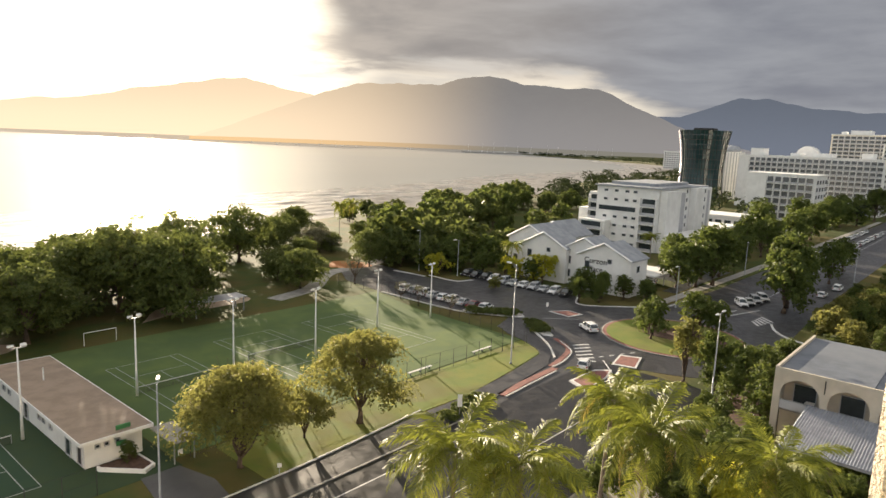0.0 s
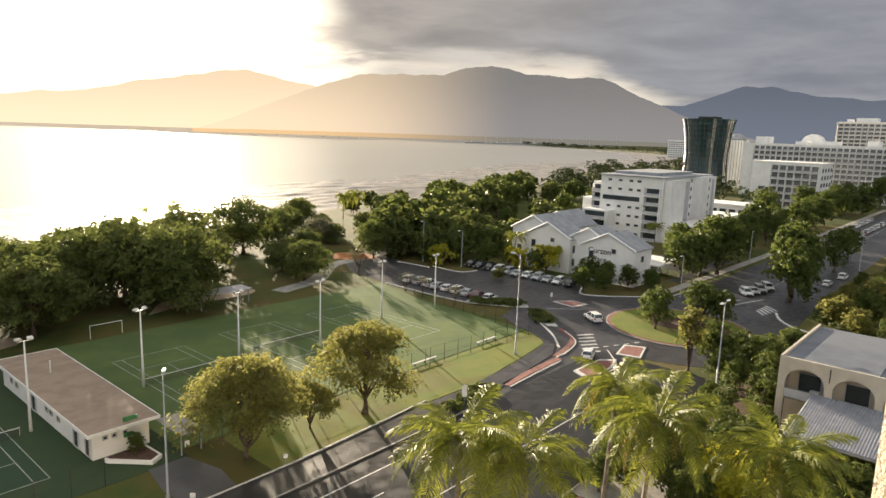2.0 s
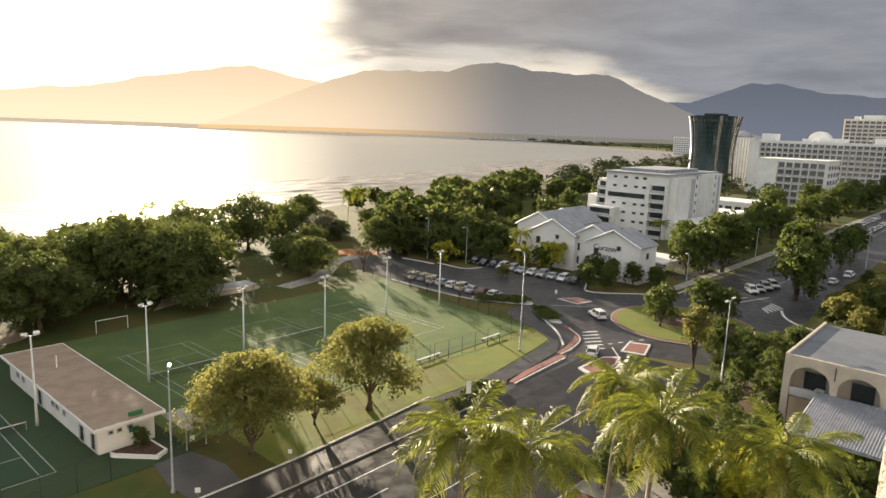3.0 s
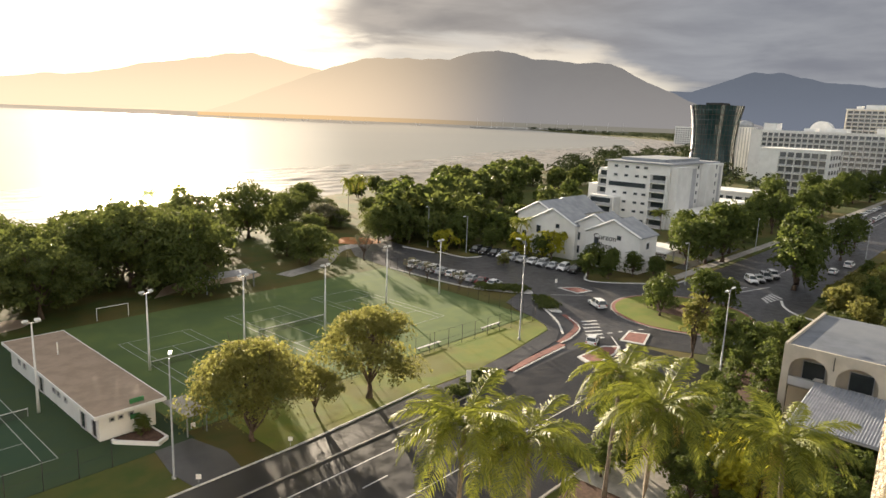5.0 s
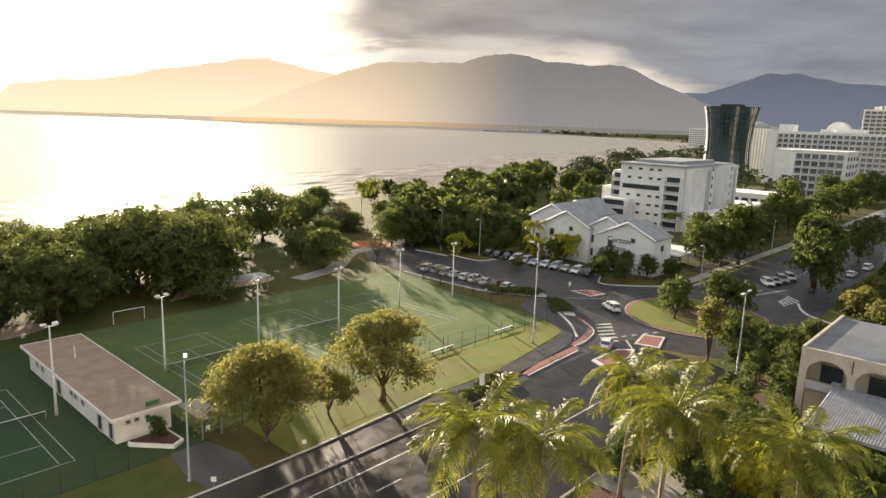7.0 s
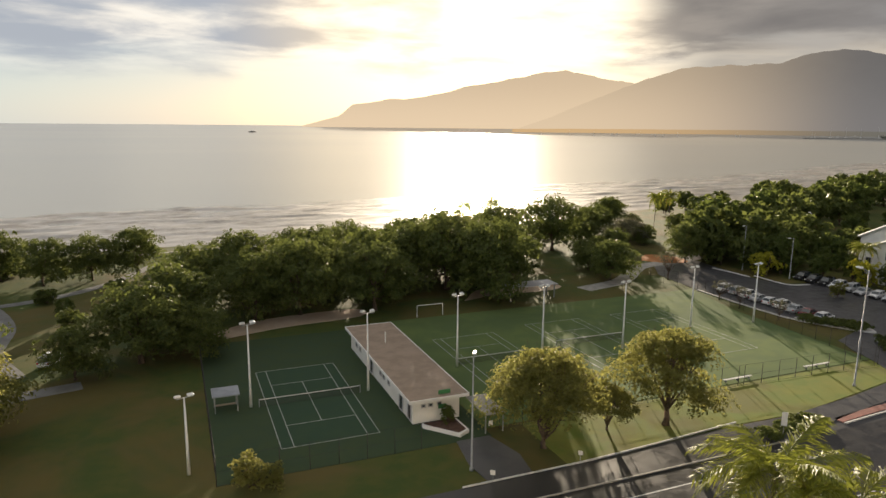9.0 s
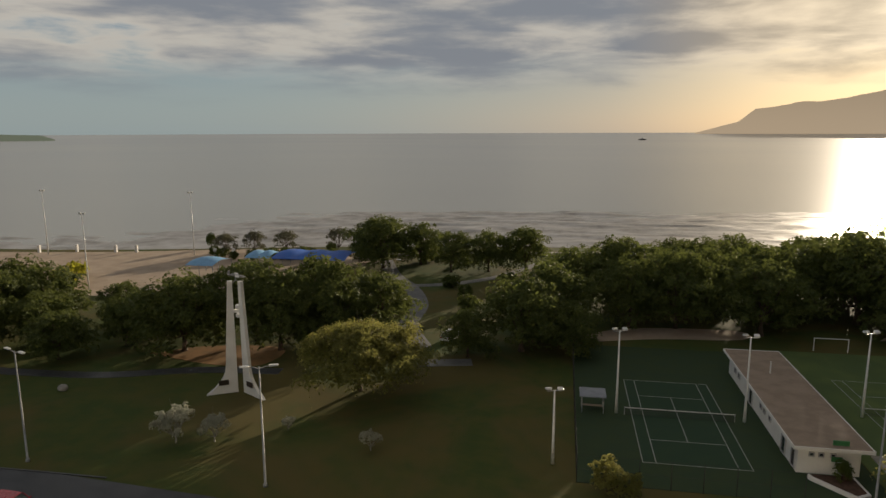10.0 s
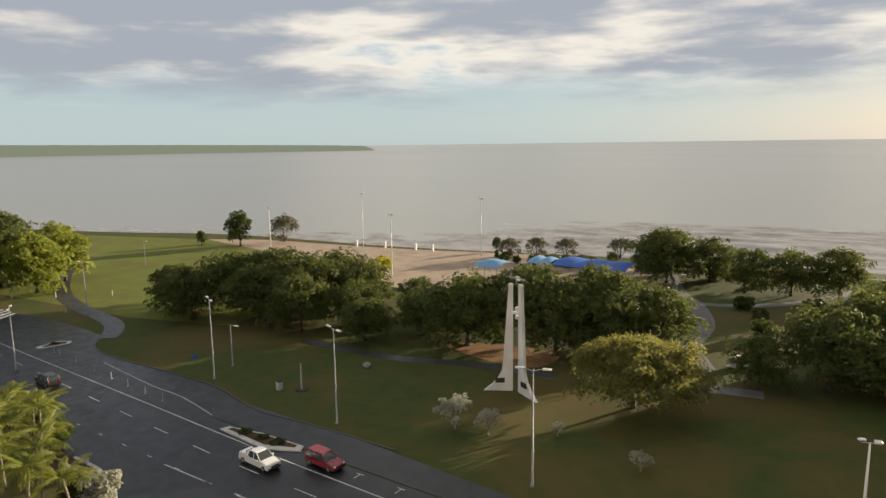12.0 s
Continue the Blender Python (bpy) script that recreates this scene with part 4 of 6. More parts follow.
plant(figs, [(121, 131, 0.76), (112, 149, 0.5), (104, 146, 0.4), (92, 132, 0.55), (132, 142, 0.6), (150, 168, 0.5), (128, 156, 0.45), (140, 178, 0.45), (100, 166, 0.55), (111, 164, 0.6), (119, 173, 0.7), (129, 182, 0.65), (142, 194, 0.7), (152, 206, 0.6)], "dark round park tree by the promenade", "tree", "promenade trees", 9)
street = [(131, 72, 0.72), (134, 68.5, 0.72), (138, 70, 0.82), (141, 66, 0.75), (140.5, 76, 0.8), (136, 76, 0.6), (141, 60.5, 0.7), (138, 105, 0.7), (141, 100, 0.6), (141, 91, 0.68), (134, 113, 0.9), (146, 63, 0.6),
          (164, 37, 1.3), (158, 36, 1.05), (176, 58, 1.2), (182, 63, 1.1), (170, 60, 1.0), (190, 61, 1.0), (200, 66, 0.9), (212, 64, 0.9), (165, 63, 0.85), (178, 70, 0.9), (190, 74, 0.8), (224, 66, 0.9), (240, 64, 0.95), (256, 66, 1.0),
          (272, 62, 1.0), (290, 64, 1.0), (310, 64, 1.1), (330, 66, 1.1), (350, 66, 1.2), (365, 68, 1.2), (380, 66, 1.25), (290, 78, 1.1), (330, 90, 1.1), (340, 76, 1.2), (260, 76, 0.9),
          (440, 28, 1.4), (440, 60, 1.4), (470, 56, 1.4), (400, 62, 1.2), (206, 36.5, 0.9), (232, 38, 0.8),
          (150, 20, 0.72), (158, 16, 0.75), (168, 20, 0.7), (178, 18, 0.72), (146, 12, 0.7), (190, 20, 0.75), (136, 14, 0.6), (160, 24, 0.6), (205, 22, 0.75), (220, 22, 0.8), (240, 22, 0.8), (180, 26, 0.55)]
street = [(x, y, f * (1.42 if x > 150 and y > 30 else 0.84 if 58 < y < 80 else 1.05)) for x, y, f in street]
plant(greens, street, "leafy green street tree beside the road", "tree", "street trees", 10)
plant(greens, [(114.5, 47.5, 0.88), (117.5, 50.0, 0.7), (124.5, 43.0, 0.9), (126, 39.5, 0.75)], "leafy green tree on the traffic island", "tree", "traffic island trees", 11)
plant([tree("column_tree", 33, 11.5, 2.5, L_OLIVE, 3400, 0.2, 0.08, 16, 1.3)], [(96.6, 34.4, 0.92)], "narrow olive-green tree draped with creeper at the kerb", "tree", "kerb trees", 34)
plant(greens, [(101.2, 32.6, 0.8), (106, 29.5, 0.6)], "glossy green tree at the kerb", "tree", "kerb trees", 35)
plant([tree("wattle_bush", 39, 6.4, 4.6, L_OLIVE, 3600, 0.26, 0.1, 12, 0.75)], [(146, 24, 0.95), (152, 21, 1.05), (159, 24, 1.0), (164, 19, 1.1), (172, 22, 1.0), (141, 20, 0.8), (181, 21, 1.0), (154, 27, 0.7)], "broad olive-gold bush along the street verge", "shrub", "street verge bushes", 36)
plant(greens, [(99, 26, 0.75), (95, 23, 0.7), (91, 26, 0.6), (104, 25, 0.7), (88, 21, 0.65), (92, 17, 0.7), (81, 24, 0.55), (76, 22, 0.5), (110, 24, 0.7), (84, 27, 0.45), (97, 30, 0.5), (72, 27, 0.45), (66, 26, 0.5), (70, 20, 0.6)],
      "leafy green garden tree beside the arcade house", "tree", "garden trees", 12)
plant(greens, [(66, 31.0, 0.85), (61, 28, 0.75), (71, 31.5, 0.6)], "glossy green tree at the kerb", "tree", "kerb trees", 13)

rains = [tree("rain_tree", 50, 11.6, 7.5, L_OLIVE, 17000, 0.18, 0.12, 34, 0.7, True), tree("rain_tree", 51, 12.0, 6.9, L_OLIVE, 13500, 0.18, 0.2, 30, 0.7, True)]
plant(rains, [(35.5, 57.5, 1.0), (51.8, 57.2, 1.0), (44.5, 58.5, 0.5)], "airy olive-green tree on the verge by the footpath", "tree", "verge trees", 14, 0.02)
plant([tree("rain_tree", 52, 10.6, 11.6, L_OLIVE, 16000, 0.25, 0.28, 30, 0.55, True)], [(-26.4, 81.0, 0.92)], "airy olive-brown tree on the lawn beside the memorial", "tree", "lawn trees", 15, 0.02)
yellows = [tree("golden_shrub", 60, 4.0, 2.4, L_YELLOW, 1800, 0.16, 0.2, 7, 0.9)]
bares = [tree("bare_tree", 70, 6.0, 3.6, L_BARE, 420, 0.14, 0.3, 9, 0.7, True)]
plant(bares, [(103.5, 117, 1.25), (100.2, 93, 0.8), (100.4, 84, 0.75), (101, 99, 0.75)], "thin nearly leafless young tree inside the fence", "tree", "young trees", 16)
whites = [tree("frangipani", 80, 4.6, 2.7, L_GREY, 2200, 0.13, 0.22, 10, 0.85, True, M_CONCRETE, 0.12)]
plant(whites, [(-42.3, 62.9, 1.0), (-38, 63.8, 0.78), (-20.1, 64.9, 0.55), (-31, 68, 0.4)], "pale grey flowering frangipani bush on the lawn", "shrub", "frangipani bushes", 17, 0.03)
plant([tree("verge_shrub", 61, 4.0, 2.4, L_OLIVE, 1800, 0.16, 0.2, 7, 0.9)], [(5, 60.5, 0.95), (7.2, 59.8, 0.7), (126, 92, 0.9)], "olive green shrub on the grass verge", "shrub", "verge shrubs", 18)
plant([tree("casuarina", 90, 7.5, 5.0, L_BARE, 4200, 0.17, 0.06, 20, 1.0, True)], [(-95, 172, 0.85), (-88, 176, 0.9), (-80, 180, 0.85), (-66, 186, 0.9), (-58, 188, 0.8), (-180, 160, 1.4), (124, 158, 1.15), (130, 163, 0.9)], "grey-green feathery shore tree", "tree", "casuarinas on the shore", 19)
plant(greens, [(-186.6, 146, 1.3), (-196, 150, 0.5), (-200, 140, 0.55), (-122, 112, 0.5), (-118, 118, 0.45), (-116, 124, 0.4), (-104, 180, 0.5), (-112, 128, 0.45), (-46, 176, 0.7), (-52, 178, 0.6)], "low green shore bush by the sand", "shrub", "shore bushes", 20)

big_palms = [palm("coconut_palm", k, 14.0, 28, False, ((0.8, 0.3), (-0.6, 0.5), (0.4, -0.6))[k], 18) for k in range(3)]
for ob, (x, y, h) in zip(big_palms, ((32.8, 26.8, 13.3), (36.6, 22.9, 12.8), (46.4, 19.2, 13.3))):
    ob.matrix_world = at(x, y, 0, 0, 1, h / 14.0)
    tagged(ob, "tall windblown coconut palm with drooping green fronds", "palm", "coconut palms by the road")
for k, (x, y, h) in enumerate(((50.4, 10.0, 11.9), (52.4, 25.2, 12.8))):
    twin(big_palms[k % 3], at(x, y, 0, 70 * k + 40, 1, h / 14.0))
for k, (x, y, h) in enumerate(((148, 176, 11.2), (156, 178, 11.5), (78, 158, 13.5), (72, 160, 13), (170, 62, 9), (205, 88, 7), (143, 100, 8), (300, 66, 10), (345, 72, 10))):
    tagged(twin(big_palms[k % 3], at(x, y, 0, 50 * k, 0.62 if k < 2 else 0.7, h / 14.0)), "slender coconut palm above the other trees", "palm", "distant palms")
clumps = [palm("cane_palm", 40 + k, 5.0, 20, True, (0.4 * k - 0.4, 0.3)) for k in range(3)]
for k, ob in enumerate(clumps):
    ob.matrix_world = at((-78, -74, -70)[k], (31.2, 30.2, 28.2)[k], 0, 40 * k, 1.3, (1.2, 1.35, 1.2)[k])
    tagged(ob, "bushy yellow-green cane palm in the road median", "palm", "cane palms in the median")
for k, (x, y, f) in enumerate(((-82, 30.5, 1.25), (-66, 26.5, 1.2), (-73, 26, 1.3), (-63, 24, 1.25), (-68, 23, 1.35), (-80, 28, 1.2), (-60, 26.5, 1.0), (-84, 32, 1.0), (-76, 27, 1.4))):
    twin(clumps[k % 3], at(x, y, 0, 75 * k, 1.3, f))
tagged(tree("silver_shrub", 95, 4.4, 2.6, L_GREY, 1800, 0.22, 0.15, 8), "silvery leaved shrub at the median nose", "shrub").matrix_world = at(-60.5, 29.2)
plant(yellows, [(63.4, 18.6, 1.5), (61.6, 16.2, 1.5), (64.6, 20.6, 1.2), (60, 14.2, 1.4)], "golden leaved garden shrub below the palms", "shrub", "golden garden shrubs", 22)
plant(greens, [(57, 19, 0.6), (60, 22, 0.55), (66, 13.5, 0.6), (69, 12, 0.6), (62, 9, 0.6), (31, 25.5, 0.4), (68, 4, 0.6), (72, 18, 0.65), (42, 20, 0.35), (46, 24, 0.3)], "green garden tree below the palms", "tree", "garden trees", 23)
GARDEN = [(56, 27.5, 0.42), (59, 26, 0.4), (63, 24, 0.5), (66, 22, 0.45), (68, 16, 0.5), (64, 12, 0.45), (58, 12, 0.4), (74, 14, 0.5), (76, 9, 0.5), (79, 19, 0.5), (80, 13, 0.42), (73, 24, 0.45), (78, 25.5, 0.45), (54, 19, 0.35), (57, 15.5, 0.35), (71, 8, 0.5), (66, 7.5, 0.45)]
plant(greens, GARDEN, "leafy green garden shrub below the palms", "shrub", "garden shrubs", 33)
plant(greens, [(-80, 33.0, 0.5), (-77, 33.6, 0.42), (-84, 32.4, 0.55), (-62, 27.5, 0.45)], "green broadleaf bush in the road median", "shrub", "median bushes", 26)
plant(yellows, [(141.2, 88.5, 2.1), (140.6, 96.5, 1.7), (128, 112, 1.6), (-110, 112, 1.2), (-107, 118, 1.3), (-108, 125, 1.4), (-111, 131, 1.3), (-114, 137, 1.2), (-121, 111, 0.9)], "yellow-green shrub at the edge of the paving", "shrub", "yellow-green shrubs", 27)
low_bushes = [tree("low_bush", 97 + k, 2.9, 2.5, (L_GREEN, L_FIG)[k], 1300, 0.24, 0.06, 9, 0.6) for k in range(2)]
plant(low_bushes, [(-94, 168, 0.88), (-89, 165, 0.80), (-84, 166, 1.0), (-79, 167, 1.1), (-74, 167, 1.2), (-69, 168, 1.3), (-62, 169, 1.1), (-54, 172, 1.16), (-98, 171, 0.84), (-66, 180, 0.95), (-48, 182, 1.05)], "low green bush round the blue canopies", "shrub", "bushes round the canopies", 28)
plant(low_bushes, [(-34, 128, 0.95), (-40, 132, 1.05), (-20, 134, 0.95), (-24, 142, 1.05), (-43, 140, 0.95), (-12, 146, 1.05), (-36, 170, 1.05), (-22, 174, 1.05), (-30, 120, 0.84), (-18, 124, 1.05)], "green bush beside the plaza paths", "shrub", "plaza bushes", 29)
plant([tree("clipped_hedge", 96, 1.2, 2.2, L_FIG, 2200, 0.14, 0.1, 8, 0.5)], [(105.2, 81.5, 1.25), (106.4, 79.2, 1.25), (107.8, 77.2, 1.3), (109.2, 75.2, 1.25), (103.6, 64.4, 1.1), (105, 66.2, 1.15), (106.4, 68.2, 1.1), (64.5, 50.9, 1.0), (68, 51.2, 1.0), (61, 50.6, 0.9), (-63, 48.2, 0.5), (-60, 48.3, 0.5), (-57.4, 48.3, 0.5), (-121, 53.5, 0.5), (58, 31, 1.2), (141, 22, 1.2), (146, 26, 1.2), (152, 27, 1.3)],
      "low clipped dark green hedge in a kerbed bed", "hedge", "low hedges", 24)
bm_v, bm_f, off = [], [], 0
rng_w = np.random.default_rng(11)
cs, rs = [], []
for k in range(520):
    d = 380 + 1900 * rng_w.random() ** 1.6
    s_ = d
    edge = float(np.interp(s_, [p[0] for p in SHORE], [p[1] for p in SHORE]))
    n_ = edge - 8 - rng_w.random() ** 1.5 * min(edge * 0.8, 260)
    if 24 < n_ < 62 and s_ < 900:
        continue
    cs.append((s_, n_, 3.0 + rng_w.random() * 3))
    rs.append(6 + 5 * rng_w.random())
for k in range(260):
    s_ = 420 + 900 * rng_w.random()
    cs.append((s_, 24 - 160 * rng_w.random(), 4 + rng_w.random() * 4))
    rs.append(7 + 4 * rng_w.random())
v, f = leaf_cloud(rng_w, cs, rs, 75000, 1.0, 0.8)
tagged(part("far_woods", cloud_mesh("far_woods", v, f, L_FAR), None), "distant green trees along the foreshore and streets", "woods", kind="stuff")


# ---- buildings ----
WIN = {}


def face_pose(face, plane, u, z):
    """Local frame whose -y looks out of the wall: 'W' looks to -x, 'S' to -y."""
    return pose(plane, u, z, 0, 0, -90) if face == "W" else pose(u, plane, z)


def window(parent, face, plane, u, z, w_, h_, mat=None):
    key = (round(w_, 2), round(h_, 2), mat)
    if key not in WIN:
        bm = bmesh.new()
        for x0, x1, z0, z1 in ((-w_ / 2, w_ / 2, 0, 0.1), (-w_ / 2, w_ / 2, h_ - 0.1, h_), (-w_ / 2, -w_ / 2 + 0.1, 0.1, h_ - 0.1), (w_ / 2 - 0.1, w_ / 2, 0.1, h_ - 0.1)):
            box(bm, x0, x1, -0.14, 0.02, z0, z1)
        fr = mesh_of(bm, M_GREYWALL, False, "window")
        pn = mesh_of(box(bmesh.new(), -w_ / 2 + 0.1, w_ / 2 - 0.1, -0.05, 0.01, 0.1, h_ - 0.1), mat or M_GLASS, False, "pane")
        WIN[key] = (fr, pn)
    fr, pn = WIN[key]
    ob = new("window", fr)
    ob.parent = parent
    ob.matrix_local = face_pose(face, plane, u, z)
    p = new("pane", pn)
    p.parent = ob
    return ob


def balcony(parent, face, plane, u, z, w_, h_=2.9, deep=1.6):
    key = ("b", round(w_, 2), round(h_, 2), deep)
    if key not in WIN:
        bm = bmesh.new()
        box(bm, -w_ / 2, w_ / 2, -deep, 0.0, -0.12, 0.12)
        box(bm, -w_ / 2, -w_ / 2 + 0.15, -deep, 0.0, 0.12, h_ - 0.14)
        box(bm, w_ / 2 - 0.15, w_ / 2, -deep, 0.0, 0.12, h_ - 0.14)
        sl = mesh_of(bm, M_WHITE, False, "balcony")
        bm = bmesh.new()
        box(bm, -w_ / 2 + 0.16, w_ / 2 - 0.16, -deep + 0.02, -deep + 0.08, 0.13, 1.0)
        rl = mesh_of(bm, M_GREYWALL, False, "balustrade")
        dr = mesh_of(box(bmesh.new(), -w_ / 2 + 0.3, w_ / 2 - 0.3, -0.06, 0.01, 0.13, h_ - 0.4), M_GLASS if deep > 1.5 else M_GLASS_PALE, False, "sliding_door")
        WIN[key] = (sl, rl, dr)
    ob = new("balcony", WIN[key][0])
    ob.parent = parent
    ob.matrix_local = face_pose(face, plane, u, z)
    for nm, me in zip(("balustrade", "sliding_door"), WIN[key][1:]):
        c = new(nm, me)
        c.parent = ob
    return ob


def block(bm, s0, s1, n0, n1, z0, z1):
    return box(bm, s0, s1, n0, n1, z0, z1)


def roof_edge(s0, s1, n0, n1, z, over=0.3, t=0.5):
    bm = bmesh.new()
    box(bm, s0 - over, s1 + over, n0 - over, n1 + over, z, z + t)
    return bm


# white apartment house behind the gabled houses
apt = tagged(empty("apartment_building"), "white six-storey apartment building with stacked balconies", "building")
for dims in ((215, 258, 91, 114, -0.2, 21.6), (217, 240, 114, 118, -0.2, 19.0), (217, 238, 118, 122, -0.2, 13.0), (210.5, 214.9, 108, 118, -0.2, 9.6), (216, 240, 82, 88.4, -0.2, 6.0), (242, 257.5, 88.5, 90.9, -0.2, 21.6), (216, 228, 88.5, 90.9, -0.2, 21.0)):
    part("wall", block(bmesh.new(), *dims), M_WHITE, apt)
part("roof", roof_edge(214.5, 258.5, 90.5, 114.5, 21.6, 0.2, 0.5), M_ROOF_GREY, apt)
part("roof", roof_edge(222, 252, 96, 112, 22.1, 0.2, 1.0), M_ROOF_GREY, apt)
part("roof", roof_edge(216, 240, 82, 88.4, 6.0, 0.4, 0.4), M_WHITE, apt)
for fl in range(7):
    z = 0.3 + 3.05 * fl
    if fl == 4:
        window(apt, "W", 215, 106, z + 0.6, 14, 1.7)
    else:
        for u in (99.5, 102.5, 106.5, 110.5):
            window(apt, "W", 215, u, z + 1.1, 1.5, 0.9)
    if fl < 6:
        balcony(apt, "W", 215, 94.2, z, 5.6)
        balcony(apt, "W", 217, 115.8, z, 3.6)
    window(apt, "S", 88.5, 250.5, z + 1.0, 0.9, 1.5)
    window(apt, "S", 91, 239.5, z + 1.0, 1.2, 1.4)
part("recessed_panel", box(bmesh.new(), 229.5, 237.5, 90.7, 91.05, 4.0, 20.0), M_GREYWALL, apt, "grey recessed wall panel")
part("recessed_panel", box(bmesh.new(), 253.2, 255.4, 88.42, 88.6, 4.0, 20.6), M_GREYWALL, apt, "grey recessed wall panel")
for fl in range(3):
    balcony(apt, "W", 210.5, 113, 0.3 + 3.1 * fl, 9)

# gabled townhouses
GABLES = []


def townhouse(s0, n0, n1, eave, apex, deep, label, sign=False):
    ob = tagged(empty("townhouse"), label, "house", "gabled townhouses")
    mid = (n0 + n1) / 2
    prof = [(n0, -0.2), (n1, -0.2), (n1, eave), (mid, apex), (n0, eave)]
    bm = bmesh.new()
    a = [bm.verts.new((s0, y, z)) for y, z in prof]
    b = [bm.verts.new((s0 + deep, y, z)) for y, z in prof]
    bm.faces.new(a[::-1])
    bm.faces.new(b)
    for i in range(5):
        bm.faces.new((a[i], a[(i + 1) % 5], b[(i + 1) % 5], b[i]))
    bmesh.ops.recalc_face_normals(bm, faces=bm.faces[:])
    part("wall", bm, M_WHITE, ob)
    for sgn, y0 in ((-1, n0), (1, n1)):
        bm = bmesh.new()
        e = Vector((0, sgn * 0.4, -0.4 * (apex - eave) / abs(mid - n0)))
        pts = [Vector((0, mid, apex)), Vector((0, y0, eave)) + e]
        vs = []
        for s_ in (s0 - 0.35, s0 + deep + 0.3):
            for up_ in (0.03, 0.32):
                for p in pts:
                    vs.append(bm.verts.new((s_, p.y, p.z + up_)))
        for q in ((0, 1, 3, 2), (4, 6, 7, 5), (2, 3, 7, 6), (0, 4, 5, 1), (1, 5, 7, 3), (0, 2, 6, 4)):
            bm.faces.new([vs[i] for i in q])
        bmesh.ops.recalc_face_normals(bm, faces=bm.faces[:])
        part("roof", bm, M_ROOF_GREY, ob)
        bm = bmesh.new()
        tube(bm, [(s0 - 0.42, mid, apex + 0.2), (s0 - 0.42, y0 + sgn * 0.4, eave + e.z + 0.2)], [0.28, 0.28], 4)
        part("barge_board", bm, M_LAMP, ob, "white barge board")
    window(ob, "W", s0, mid - 1.5, eave - 1.3, 1.2, 1.2)
    window(ob, "W", s0, n1 - 2.5, eave - 3.2, 1.4, 2.0)
    window(ob, "W", s0, n1 - 2.5, eave - 6.6, 1.4, 2.0)
    window(ob, "S", n0, s0 + 4, eave - 3.0, 1.6, 1.6)
    if sign:
        cu = bpy.data.curves.new("sign_text", "FONT")
        cu.body, cu.size, cu.extrude, cu.align_x = "Curzon\nPlace", 2.0, 0.04, "CENTER"
        tmp = new("tmp_sign", cu)
        me = bpy.data.meshes.new_from_object(tmp.evaluated_get(bpy.context.evaluated_depsgraph_get()))
        bpy.data.objects.remove(tmp)
        me.materials.clear()
        me.materials.append(M_DARK)
        t_ = part("sign_letters", me, None, ob, "dark raised sign lettering")
        t_.matrix_local = pose(s0 - 0.07, mid + 2.2, eave - 1.7, 90, 0, -90)
    return ob


townhouse(150, 92.0, 105.5, 9.4, 13.0, 12, "white gabled townhouse with grey roof")
townhouse(145.5, 84.5, 98.0, 8.8, 12.3, 9, "white gabled townhouse behind a tree")
townhouse(147.0, 73.5, 87.0, 8.4, 12.0, 9, "white gabled townhouse with grey roof")
townhouse(143.5, 66.0, 79.8, 8.6, 11.9, 9, "white gabled townhouse with dark name sign", True)
townhouse(164, 94.0, 106.0, 9.2, 13.0, 12, "white gabled townhouse with grey roof")
shed = tagged(empty("carport"), "low dark open carport beside the townhouses", "carport")
part("roof", box(bmesh.new(), 158, 172, 66, 76, 3.0, 3.3), M_WHITE, shed)
for x in (158.5, 165, 171.5):
    for y in (66.5, 75.5):
        part("post", box(bmesh.new(), x - 0.1, x + 0.1, y - 0.1, y + 0.1, -0.1, 3.0), M_GREYWALL, shed)

# dark curved glass tower
tower = tagged(empty("glass_tower", 470, 170, 0), "dark green glass tower with a flared curved outline", "building")
bm = bmesh.new()
prof = [(z, 13.6 + 3.6 * ((z - 22) / 29) ** 2) for z in np.linspace(0, 49.5, 16)]
tube(bm, [(0, 0, z) for z, r in prof], [r for z, r in prof], 40)
part("curtain_wall", bm, M_TOWER, tower, smooth=False)
for k in range(1, 15):
    z = 3.3 * k
    r = 13.65 + 3.6 * ((z - 22) / 29) ** 2
    bm = bmesh.new()
    tube(bm, [(0, 0, z), (0, 0, z + 0.45)], [r + 0.12, r + 0.12], 40)
    part("floor_band", bm, M_DARK if k % 2 else M_GLASS, tower)
for k in range(40):
    a = math.tau * k / 40
    bm = bmesh.new()
    tube(bm, [(math.cos(a) * (r + 0.1), math.sin(a) * (r + 0.1), z) for z, r in prof], [0.16] * len(prof), 4, False)
    part("mullion", bm, M_DARK, tower)
a = radians(118)
for w_ in (0.0, 0.05, 0.1, 0.15):
    bm = bmesh.new()
    tube(bm, [(math.cos(a + w_) * (r + 0.5), math.sin(a + w_) * (r + 0.5), z) for z, r in prof], [0.75] * len(prof), 6, False)
    part("fin", bm, M_FIN, tower, "curved edge fin with a painted sun glint")
part("plant_room", box(bmesh.new(), -6, 6, -6, 6, 49.4, 51.2), M_DARK, tower)


